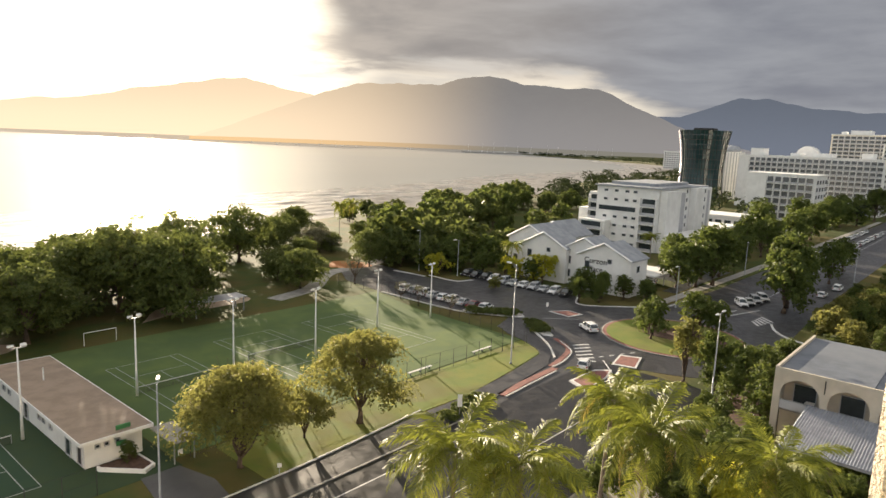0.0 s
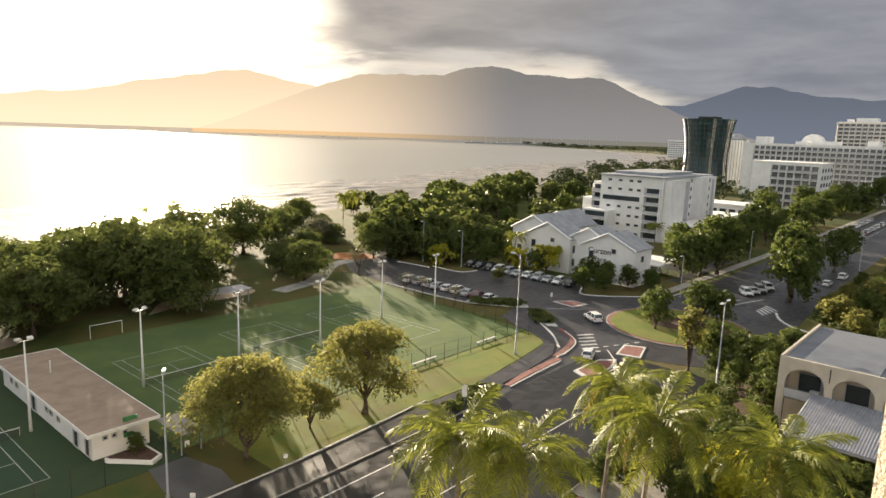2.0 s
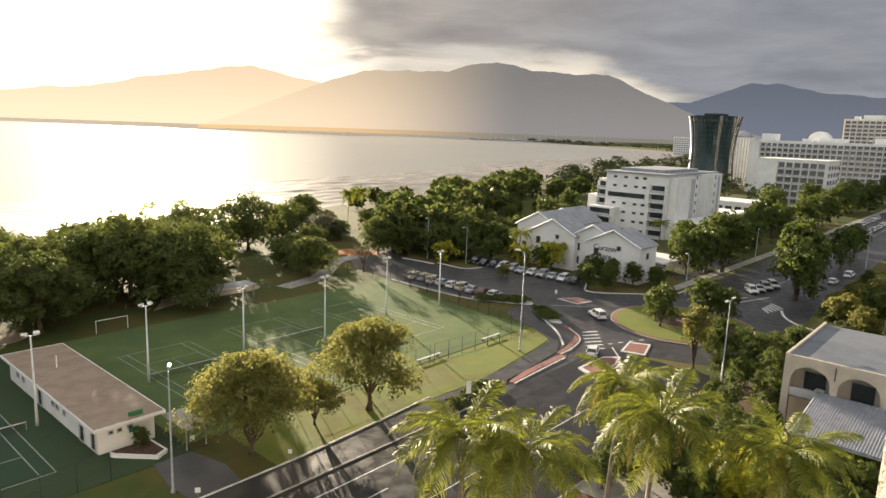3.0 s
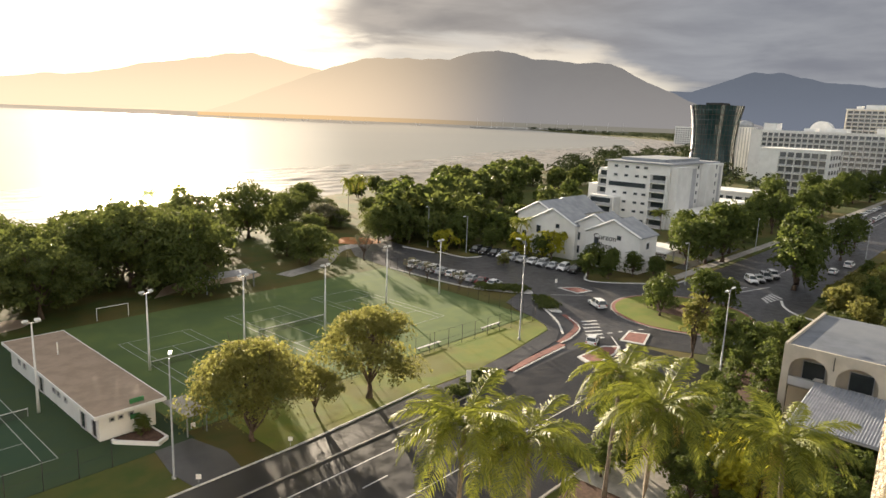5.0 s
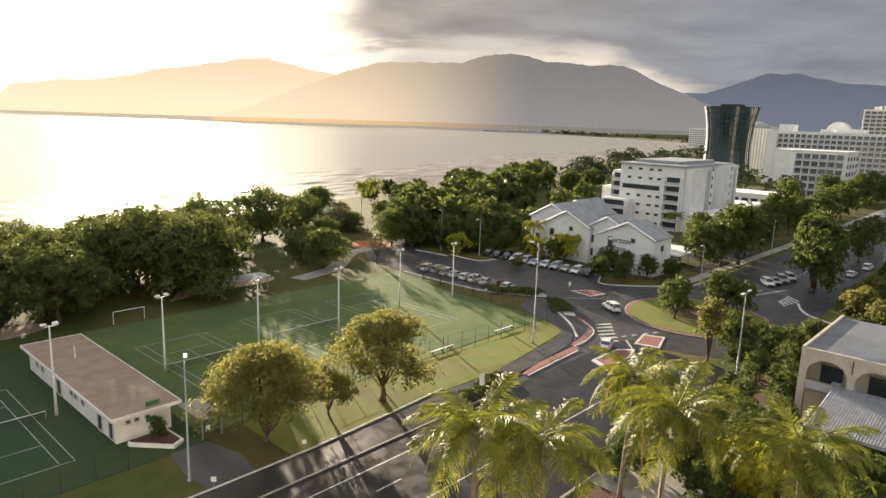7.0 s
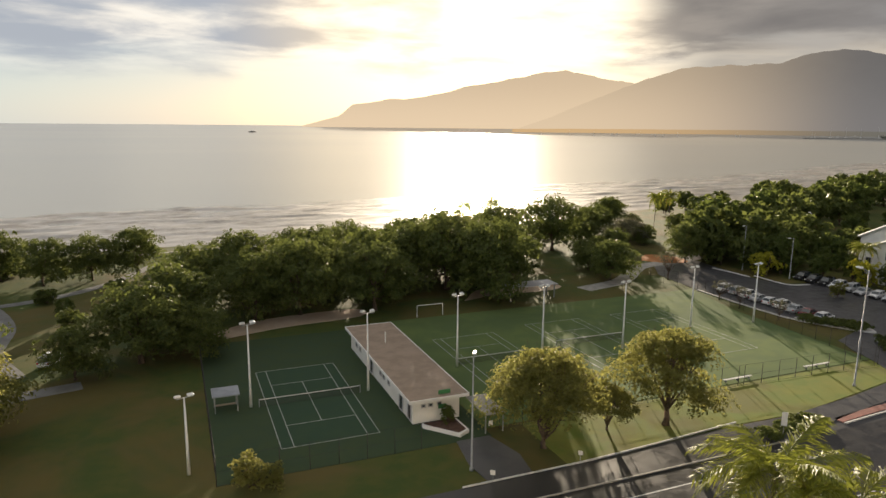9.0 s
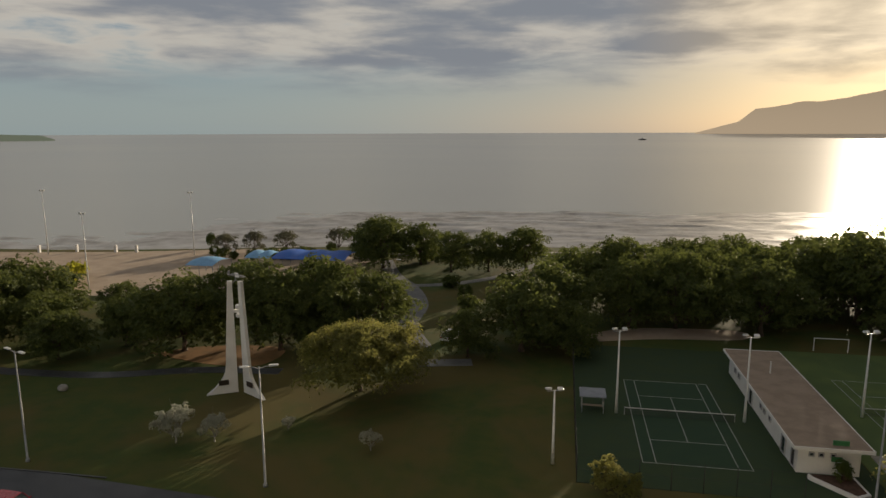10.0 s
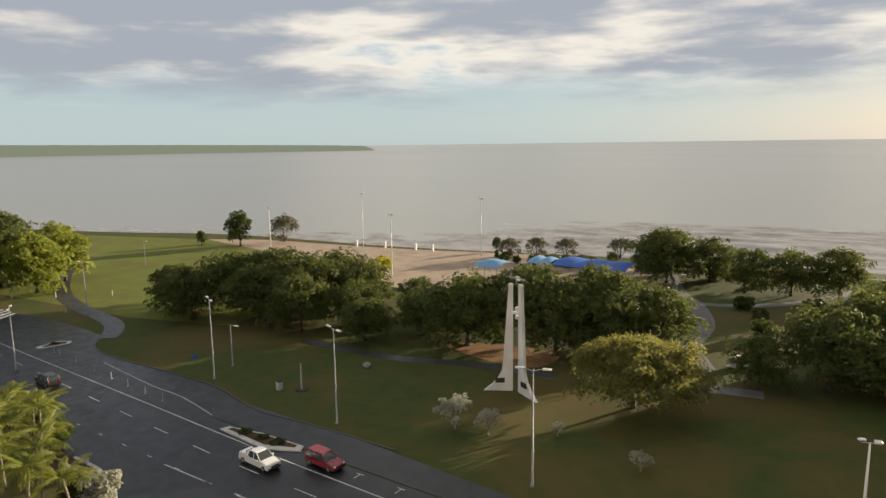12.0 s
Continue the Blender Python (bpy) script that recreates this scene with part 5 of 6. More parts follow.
def hotel(name, label, s0, s1, n0, n1, h, floors, bays, mat, blank=0.0, roofbits=(), parent_label="", bal=True):
    ob = tagged(empty(name), label, "building")
    part("wall", box(bmesh.new(), s0, s1, n0, n1, -0.3, h), mat, ob)
    part("roof", roof_edge(s0, s1, n0, n1, h, 0.3, 0.7), M_WHITE, ob)
    fh = (h - 1.5) / floors
    w0, w1 = n0 + 1.0, n1 - 1.0 - blank
    bw = (w1 - w0) / bays
    for fl in range(floors):
        for k in range(bays):
            if bal:
                balcony(ob, "W", s0, w0 + bw * (k + 0.5), 0.8 + fh * fl, bw * 0.96, fh, 1.4)
            else:
                window(ob, "W", s0, w0 + bw * (k + 0.5), 1.2 + fh * fl, bw * 0.72, fh * 0.6)
    for fl in range(floors):
        for k in range(4):
            window(ob, "S", n0, s0 + (s1 - s0) * (k + 0.5) / 4, 1.2 + fh * fl, (s1 - s0) / 4 * 0.6, fh * 0.55)
    for a0, a1, b0, b1, z1 in roofbits:
        part("plant_room", box(bmesh.new(), a0, a1, b0, b1, h + 0.6, z1), M_WHITE, ob)
    return ob


hotel("hotel_building", "white six-storey hotel with a dark balcony grid", 385, 410, 80, 114, 24.5, 6, 6, M_WHITE, 9.0)
hotel("hotel_building", "long white hotel slab with many small balconies", 470, 500, 62, 146, 34.0, 10, 22, M_WHITE, 6.0, ((476, 490, 70, 76, 38), (476, 490, 92, 104, 37), (474, 486, 132, 140, 39), (476, 490, 110, 116, 36.5)))
hotel("tower_block", "tall cream apartment tower on the skyline", 650, 680, 86, 128, 54, 16, 9, M_CREAM, 0, ((655, 670, 100, 115, 58), (656, 664, 118, 122, 57)))
hotel("tower_block", "tall white apartment tower on the skyline", 610, 640, 64, 84, 46, 14, 5, M_WHITE, 0, ((615, 630, 68, 78, 49),))
hotel("low_building", "white flat-roofed building among trees", 300, 318, 84, 110, 7, 2, 6, M_WHITE, 0, (), "", False)
hotel("low_building", "white flat-roofed building among trees", 262, 285, 86, 100, 5, 1, 4, M_CREAM, 0, (), "", False)
hotel("low_building", "small white building near the marina", 1280, 1310, 500, 540, 34, 8, 8, M_WHITE, 0, (), "", False)
hotel("low_building", "pale block on the skyline", 560, 590, 150, 186, 24, 6, 8, M_GREYWALL, 0, (), "", False)
drum = tagged(empty("round_building", 534, 171, 0), "pale round ribbed building with a domed top", "building")
bm = bmesh.new()
tube(bm, [(0, 0, -0.2), (0, 0, 36)], [9, 9], 28)
part("wall", bm, M_WHITE, drum)
bm = bmesh.new()
tube(bm, [(0, 0, 36), (0, 0, 38.5), (0, 0, 40.2), (0, 0, 41)], [6.5, 6, 4, 0.6], 20)
part("dome", bm, M_ROOF_GREY, drum, smooth=True)
for k in range(28):
    a_ = math.tau * k / 28
    part("rib", box(bmesh.new(), 9.0 * math.cos(a_) - 0.3, 9.0 * math.cos(a_) + 0.3, 9.0 * math.sin(a_) - 0.3, 9.0 * math.sin(a_) + 0.3, 0, 35.5), M_GREYWALL, drum)
arch_roof = tagged(empty("arched_pavilion", 505, 112, 34.6), "white arched roof pavilion on the hotel roof", "pavilion")
bm = bmesh.new()
prism(bm, [(7 * math.cos(radians(t)), 7 * math.sin(radians(t))) for t in range(0, 181, 12)], -4, 4)
o_ = part("vault", bm, M_WHITE, arch_roof)
o_.matrix_local = pose(0, 0, 0, 90, 0, 90)
part("column", box(bmesh.new(), -4, 4, -6.8, 6.8, -34.9, 0.0), M_WHITE, arch_roof)

# house with arched verandas, seen over its flat roof
arc = tagged(empty("arcade_house"), "cream two-storey house with arched verandas and grey roof", "house")
S0, S1, N1, N0, ZR = 84.0, 103.0, 18.9, -4.0, 9.5
bm = bmesh.new()
box(bm, S0 + 3.0, S1, N0, N1, -0.2, 9.0)
part("wall", bm, M_DULLCREAM, arc)
bm = bmesh.new()
box(bm, S0 + 0.3, S1, N0, N1 - 0.02, 9.0, 9.35)
box(bm, S0 + 0.5, S1 - 0.5, 9.2, 9.6, 9.35, 9.5)
part("roof", bm, M_ROOF_SLATE, arc)
bm = bmesh.new()
box(bm, S0 + 0.1, S1, N1, N1 + 0.3, 8.4, 9.7)
part("parapet", bm, M_DULLCREAM, arc)
# front wall with three arches
bm = bmesh.new()
y_ = N1
edges_u = [(N1 - 0.5 - k * 5.0, N1 - 0.5 - k * 5.0 - 4.2) for k in range(4)]
prev = N1 + 0.3
for u0, u1 in edges_u:
    box(bm, S0, S0 + 0.35, u0, prev, -0.2, 9.6)
    prev = u1
    c, r = (u0 + u1) / 2, (u0 - u1) / 2
    arcpts = [(c + r * math.cos(radians(t)), 6.6 + r * 0.9 * math.sin(radians(t))) for t in range(0, 181, 15)]
    for (ya, za), (yb, zb) in zip(arcpts, arcpts[1:]):
        vs = [bm.verts.new(p) for p in ((S0, ya, za), (S0, yb, zb), (S0, yb, 9.6), (S0, ya, 9.6), (S0 + 0.35, ya, za), (S0 + 0.35, yb, zb), (S0 + 0.35, yb, 9.6), (S0 + 0.35, ya, 9.6))]
        for q in ((0, 1, 2, 3), (7, 6, 5, 4), (0, 4, 5, 1), (3, 2, 6, 7)):
            bm.faces.new([vs[i] for i in q])
box(bm, S0, S0 + 0.35, N0, prev, -0.2, 9.6)
bmesh.ops.recalc_face_normals(bm, faces=bm.faces[:])
part("arcade", bm, M_DULLCREAM, arc)
part("veranda_floor", box(bmesh.new(), S0 + 0.35, S0 + 3.0, N0, N1 - 0.02, 4.4, 4.7), M_CONCRETE, arc)
for u0, u1 in edges_u:
    part("balustrade", box(bmesh.new(), S0 + 0.1, S0 + 0.2, u1 + 0.02, u0 - 0.02, 4.7, 5.7), M_GREYWALL, arc)
    part("rail", box(bmesh.new(), S0 + 0.08, S0 + 0.22, u1 + 0.02, u0 - 0.02, 5.72, 5.8), M_STEEL, arc)
    window(arc, "W", S0 + 3.0, (u0 + u1) / 2, 4.8, 2.6, 2.4)
# added wall on the open end, only to keep low sun off the veranda
part("sun_block_wall", box(bmesh.new(), S0 + 0.36, S0 + 2.99, N1 - 0.3, N1 - 0.03, 4.72, 8.99), M_DULLCREAM, arc)
part("downpipe", box(bmesh.new(), S0 - 0.08, S0 - 0.01, 13.75, 13.85, 7.6, 9.2), M_DARK, arc)
awning = tagged(empty("metal_awning"), "grey corrugated metal awning roof over a terrace", "awning")
verts, faces = [], []
nr = 120
for k in range(nr + 1):
    y = 15.4 - 17.0 * k / nr
    zz = 0.09 if k % 2 else 0.0
    for x, z in ((S0 - 0.05, 5.8), (S0 - 11.0, 4.6)):
        verts.append((x, y, z + zz))
        verts.append((x, y, z + zz - 0.05))
for k in range(nr):
    b_ = 4 * k
    faces += [(b_, b_ + 2, b_ + 6, b_ + 4), (b_ + 1, b_ + 5, b_ + 7, b_ + 3), (b_ + 2, b_ + 3, b_ + 7, b_ + 6)]
part("sheeting", raw_mesh(verts, faces, M_METAL_ROOF, "sheeting"), None, awning)
part("flashing", strip(bmesh.new(), [(S0 - 11.0, 15.45), (S0 - 0.05, 15.45)], 0.25, 4.3, 4.5), M_METAL_ROOF, awning)
for y in (15.2, 7, -1):
    part("post", box(bmesh.new(), S0 - 10.8, S0 - 10.6, y - 0.1, y + 0.1, -0.1, 4.55), M_GREYWALL, awning)
part("beam", box(bmesh.new(), S0 - 10.9, S0 - 10.5, -1.2, 15.4, 4.3, 4.55), M_GREYWALL, awning)
seat_ = tagged(empty("garden_table", 86, 15.5, 4.7), "small pale veranda table", "table")
part("tabletop", box(bmesh.new(), -0.5, 0.5, -0.5, 0.5, 0.70, 0.75), M_WHITE, seat_)
for x in (-0.4, 0.4):
    for y in (-0.4, 0.4):
        part("leg", box(bmesh.new(), x - 0.03, x + 0.03, y - 0.03, y + 0.03, 0, 0.7), M_WHITE, seat_)

# the building that the camera stands in: balcony, party wall, facade
slab("balcony_floor", [(-6, -1.9), (1.35, -1.9), (1.35, -0.35), (-6, -0.35)], 32.7, 32.9, M_CONCRETE, "concrete balcony floor", "balcony")
tagged(part("wall_party", box(bmesh.new(), 1.36, 1.62, -1.9, 0.135, 30.0, 37.0, 0.02), M_ROUGHCAST), "cream roughcast balcony side wall", "wall", kind="structure")
tagged(part("wall_facade", box(bmesh.new(), -20, 24, -14, -1.92, -0.3, 45.0), M_CREAM), "cream rendered apartment tower facade", "wall", kind="structure")

# clubhouse
club = tagged(empty("clubhouse"), "long low white clubhouse with a tan flat roof", "building")
part("wall", box(bmesh.new(), 24.1, 30.0, 67.9, 96.6, -0.2, 3.1), M_WHITE, club)
bm = bmesh.new()
box(bm, 23.4, 30.7, 66.9, 97.2, 3.1, 3.32)
part("roof", bm, M_ROOF_TAN, club)
bm = bmesh.new()
for x0, x1, y0, y1 in ((23.3, 23.4, 66.8, 97.3), (30.7, 30.8, 66.8, 97.3), (23.4, 30.7, 66.8, 66.9), (23.4, 30.7, 97.2, 97.3)):
    box(bm, x0, x1, y0, y1, 3.0, 3.36)
part("fascia", bm, M_WHITE, club)
bm = bmesh.new()
tube(bm, [(27, 88, 3.3), (27, 88, 4.9)], [0.09, 0.09], 8)
part("vent_pipe", bm, M_WHITE, club)
for u, w_, h_, z in ((72, 1.4, 2.0, 0.1), (77, 0.8, 1.1, 1.4), (79.2, 0.8, 1.1, 1.4), (80.6, 0.8, 1.1, 1.4), (85, 1.4, 2.1, 0.1), (91, 0.9, 1.2, 1.3), (93, 0.9, 1.2, 1.3)):
    window(club, "W", 24.1, u, z, w_, h_)
window(club, "W", 24.1, 68.9, 0.2, 1.2, 2.2, M_DARK)
for u in (25.4, 26.3, 27.4):
    window(club, "S", 67.9, u, 1.9, 0.55, 0.5)
for z, w_ in ((1.6, 1.0), (3.38, 1.5)):
    part("sign_board", box(bmesh.new(), 27.2, 27.2 + w_, 67.6, 67.72, z, z + 0.5), M_GREENSIGN, club, "green sign board with pale border")
part("annex_roof", box(bmesh.new(), 30.8, 33.4, 62.4, 67.8, 2.35, 2.5), M_CONCRETE, club)
for x, y in ((31, 62.7), (33.2, 62.7), (33.2, 67.5)):
    part("post", box(bmesh.new(), x - 0.06, x + 0.06, y - 0.06, y + 0.06, -0.1, 2.35), M_STEEL, club)
part("notice_board", box(bmesh.new(), 31.2, 31.7, 62.3, 62.36, 1.1, 1.7), M_WHITE, club)
bed = tagged(empty("planter_bed"), "raised mulch bed with a white block edge", "planter")
part("edging", prism(bmesh.new(), [(24.8, 67.0), (24.9, 66.4), (28.0, 62.9), (29.4, 63.7), (29.2, 67.0)], -0.1, 0.42), M_WHITE, bed)
part("soil", prism(bmesh.new(), [(25.1, 66.9), (25.2, 66.5), (28.0, 63.3), (29.1, 63.9), (28.9, 66.9)], 0.3, 0.47), M_SOIL, bed)
plant(greens, [(27.8, 66.0, 0.28)], "dark green shrub in the clubhouse planter", "shrub", "planter shrubs", 31)


# ---- lamps, memorial, fences ----
def street_lamp(h, arms=2, label="", head=0.9):
    ob = tagged(empty("street_lamp"), label, "lamp post", "street lamps")
    bm = bmesh.new()
    tube(bm, [(0, 0, -0.1), (0, 0, 0.25), (0, 0, 0.3), (0, 0, h)], [0.22, 0.22, 0.12, 0.065], 10)
    part("pole", bm, M_STEEL, ob, smooth=True)
    for k in range(arms):
        sg = -1 if k else 1
        bm = bmesh.new()
        tube(bm, [(0, 0, h - 0.25), (sg * 0.5, 0, h - 0.05), (sg * 1.0, 0, h)], [0.05, 0.045, 0.04], 6)
        arm = part("arm", bm, M_STEEL, ob)
        bm = bmesh.new()
        box(bm, min(sg * 0.9, sg * (0.9 + head)), max(sg * 0.9, sg * (0.9 + head)), -0.17, 0.17, h - 0.04, h + 0.14, 0.05)
        part("lamp_head", bm, M_LAMP, ob, "white lamp head")
    return ob


def flood_pole(h, label, category="lamp post"):
    ob = tagged(empty("flood_light"), label, category, "court flood lights")
    bm = bmesh.new()
    tube(bm, [(0, 0, -0.1), (0, 0, h * 0.3), (0, 0, h)], [0.19, 0.14, 0.08], 10)
    part("pole", bm, M_LAMP, ob, smooth=True)
    part("crossarm", box(bmesh.new(), -0.75, 0.75, -0.05, 0.05, h - 0.1, h), M_STEEL, ob)
    for sg in (-1, 1):
        bm = bmesh.new()
        box(bm, -0.3, 0.3, -0.25, 0.25, -0.12, 0.16, 0.06)
        o = part("lamp_head", bm, M_LAMP, ob, "angled flood lamp")
        o.matrix_local = pose(sg * 0.6, -0.1 * sg, h + 0.2, 20 * sg, 0, 0)
    return ob


lamp = street_lamp(12.3, 2, "tall galvanised street lamp with two white heads")
lamp.matrix_world = pose(-55.4, 56.2, 0, 0, 0, -20)
for x, y, z, tr, in ((-82, 57.9, 1.0, -25), (-28.2, 55.9, 1.01, 20), (-112, 43.4, 0.82, -30), (93.3, 29.1, 1.02, 0), (-138, 68, 0.9, 10)):
    copy_thing(lamp, Matrix.LocRotScale((x, y, 0), Euler((0, 0, radians(tr))), (1, 1, z)))
one = street_lamp(12.0, 1, "tall street lamp with one white head beside the footpath")
one.matrix_world = pose(26.2, 56.0, 0, 0, 0, 60)
for x, y, z, tr in ((143.2, 54.5, 0.79, 180), (11.0 + 73, 57.4, 1.35, 90), (-84.7, 63.3, 0.56, 0), (-180.6, 107, 0.6, 0), (128, 119, 0.92, 200), (200, 57, 0.8, 200), (215, 32, 0.8, 0), (131, 108, 0.8, 180), (240, 57, 0.85, 200), (-34.5, 129.8, 0.7, 0), (166, 132, 0.9, 60)):
    copy_thing(one, Matrix.LocRotScale((x, y, 0), Euler((0, 0, radians(tr))), (1, 1, z)))
flood = flood_pole(10.6, "white court flood light pole with two lamps")
flood.matrix_world = pose(22.0, 79.5, 0)
for x, y in ((36.4, 83.4), (7.1, 79.6), (50.6, 83.5), (64, 81.5), (82.2, 86.5), (95.0, 84.8)):
    copy_thing(flood, pose(x, y, 0, 0, 0, 15))
copy_thing(flood, Matrix.LocRotScale((-0.4, 65.4, 0), Euler((0, 0, 0.3)), (1, 1, 0.77)))
tall = flood_pole(17, "tall slim flood light mast by the sand")
tall.matrix_world = pose(-103, 126, 0)
for x, y, z in ((-102.9, 168.7, 1.04), (-145.4, 163.1, 1.07), (-170.8, 145.8, 0.82)):
    copy_thing(tall, Matrix.LocRotScale((x, y, 0), None, (1, 1, z)))

# memorial: two flared concrete blades joined by a bar
mem = tagged(empty("memorial"), "tall white memorial of two flared concrete blades", "memorial")


def blade(inner, outer, h):
    """Upright blade, straight on the inner edge and sweeping out at the foot."""
    a, b = Vector(inner), Vector(outer)
    d = (b - a).normalized()
    nrm = Vector((-d.y, d.x)) * 0.22
    foot = (b - a).length
    rows = []
    for k in range(17):
        t = k / 16
        width = 0.62 + 1.05 * (1 - t) + (foot - 1.67) * max(0, 1 - t * 4.2) ** 2.2
        p0, p1 = a, a + d * width
        rows.append([(*(p0 + nrm), t * h), (*(p1 + nrm), t * h), (*(p1 - nrm), t * h), (*(p0 - nrm), t * h)])
    bm = bmesh.new()
    rings = [[bm.verts.new(p) for p in r] for r in rows]
    for r0, r1 in zip(rings, rings[1:]):
        for k in range(4):
            bm.faces.new((r0[k], r0[(k + 1) % 4], r1[(k + 1) % 4], r1[k]))
    bm.faces.new(rings[0][::-1])
    bm.faces.new(rings[-1])
    bmesh.ops.recalc_face_normals(bm, faces=bm.faces[:])
    return bm


part("blade", blade((-42.5, 78.0), (-46.0, 76.0), 15.3), M_WHITE, mem)
part("blade", blade((-41.5, 78.0), (-37.7, 75.8), 15.3), M_WHITE, mem)
part("crossbar", box(bmesh.new(), -43.0, -41.3, 77.9, 78.2, 11.0, 11.4), M_WHITE, mem)
part("bell_box", box(bmesh.new(), -42.1, -41.5, 77.7, 78.3, 10.4, 10.9, 0.05), M_WHITE, mem)
part("bell_box", box(bmesh.new(), -42.1, -41.5, 77.7, 78.3, 11.5, 12.1, 0.05), M_WHITE, mem)
for x, y, ang in ((-44.0, 77.05, 34), (-40.2, 77.0, -30)):
    o = part("plaque", box(bmesh.new(), -0.65, 0.65, -0.05, 0.05, 1.2, 1.9), M_PLAQUE, mem, "dark bronze plaque")
    o.matrix_local = pose(x + (0.08 if ang > 0 else -0.02), y - 0.2, 0, 0, 0, ang)
bm = bmesh.new()
tube(bm, [(-1.1, 0, 0), (-0.4, 0, 0.05), (0.9, 0, 0), (1.3, 0, 0)], [0.05, 0.2, 0.16, 0.04], 8)
box(bm, -0.15, 0.35, -1.5, 1.5, 0.03, 0.1)
box(bm, -1.1, -0.85, -0.5, 0.5, 0.05, 0.1)
box(bm, -1.1, -0.8, -0.03, 0.03, 0.05, 0.5)
tube(bm, [(0, 0, -0.75), (0, 0, 0)], [0.06, 0.06], 6)
o = part("plane_figure", bm, M_STEEL, mem, "small metal aeroplane figure")
o.matrix_local = pose(-41.9, 78.0, 16.0, 0, 12, 30)
part("stay", tube(bmesh.new(), [(-42.6, 78.0, 14.9), (-41.9, 78.0, 15.4), (-41.3, 78.0, 15.2)], [0.05] * 3, 6), M_STEEL, mem)

POST = mesh_of(tube(bmesh.new(), [(0, 0, -0.1), (0, 0, 3.0)], [0.045, 0.045], 6), M_STEEL, True, "post")
POST_DARK = mesh_of(tube(bmesh.new(), [(0, 0, -0.1), (0, 0, 3.0)], [0.04, 0.04], 6), M_DARK, True, "post")


def wire_fence(line, label, gap=3.0, h=3.0, mat=M_STEEL, group="court fences"):
    ob = tagged(empty("wire_fence"), label, "fence", group)
    for (x0, y0), (x1, y1) in zip(line, line[1:]):
        ln = math.hypot(x1 - x0, y1 - y0)
        for k in range(int(ln / gap) + 1):
            t = k * gap / ln
            p = new("post", POST if mat is M_STEEL else POST_DARK)
            p.parent = ob
            p.matrix_local = Matrix.LocRotScale((x0 + (x1 - x0) * t, y0 + (y1 - y0) * t, 0), None, (1, 1, h / 3))
        for z in (0.1, h * 0.5, h - 0.02):
            part("rail", tube(bmesh.new(), [(x0, y0, z), (x1, y1, z)], [0.014, 0.014], 4), mat, ob)
    return ob


# dark material puts the backlit look of the posts into their colour
wire_fence([(33, 63.2), (70, 63.0), (94.6, 61.6), (99.6, 92.5), (103.5, 109.5), (98, 117)], "wire fence with slim posts coloured as backlit round the court field", mat=M_DARK)
wire_fence([(2, 62), (23, 62)], "thin dark wire fence beside the tennis court", mat=M_DARK)
wire_fence([(2, 62), (2, 105)], "thin dark wire fence beside the tennis court", mat=M_DARK)
for x, y, ln in ((68, 64.6, 5), (83, 64.4, 5)):
    b = tagged(empty("bench", x, y, 0), "long pale bench beside the court fence", "bench", "court benches")
    part("seat", box(bmesh.new(), 0, ln, -0.2, 0.2, 0.42, 0.48), M_KERB, b)
    for q in (0.4, ln / 2, ln - 0.4):
        part("leg", box(bmesh.new(), q - 0.04, q + 0.04, -0.15, 0.15, -0.05, 0.42), M_STEEL, b)


def tennis_net(s0, n_):
    ob = tagged(empty("tennis_net", s0, n_, 0), "dark tennis net with a white top band", "net", "tennis nets")
    for x in (-0.9, 11.87):
        part("post", tube(bmesh.new(), [(x, 0, -0.05), (x, 0, 1.1)], [0.05, 0.05], 6), M_STEEL, ob)
    part("tape", box(bmesh.new(), -0.85, 11.82, -0.03, 0.03, 0.92, 1.02), M_LINE, ob)
    bm = bmesh.new()
    for k in range(64):
        x = -0.8 + 12.6 * k / 63
        box(bm, x - 0.012, x + 0.012, -0.01, 0.01, 0.05, 0.92)
    for k in range(5):
        box(bm, -0.8, 11.8, -0.01, 0.01, 0.1 + 0.18 * k, 0.12 + 0.18 * k)
    part("netting", bm, M_DARK, ob)
    return ob


for s0, n_ in ((8.95, 79.2), (37.4, 83.9), (55.5, 85.9)):
    tennis_net(s0, n_)
shelter = tagged(empty("player_shelter"), "small shelter with a grey sheet roof beside the court", "shelter")
part("roof", box(bmesh.new(), 2.6, 5.8, 78.6, 81.6, 2.2, 2.32), M_METAL_ROOF, shelter)
for x in (2.9, 5.5):
    part("post", box(bmesh.new(), x - 0.06, x + 0.06, 81.0, 81.12, -0.05, 2.2), M_STEEL, shelter)
    part("post", box(bmesh.new(), x - 0.06, x + 0.06, 79.0, 79.12, -0.05, 2.2), M_STEEL, shelter)
part("seat", box(bmesh.new(), 3.0, 5.4, 80.3, 80.8, 0.4, 0.46), M_PINKBIN, shelter)
goal = tagged(empty("goal_frame", 39.5, 109, 0), "small white goal frame behind the courts", "goal")
for x in (0, 5):
    part("upright", tube(bmesh.new(), [(x, 0, -0.05), (x, 0, 2.1)], [0.06, 0.06], 6), M_WHITE, goal)
part("crossbar", tube(bmesh.new(), [(0, 0, 2.1), (5, 0, 2.1)], [0.06, 0.06], 6), M_WHITE, goal)
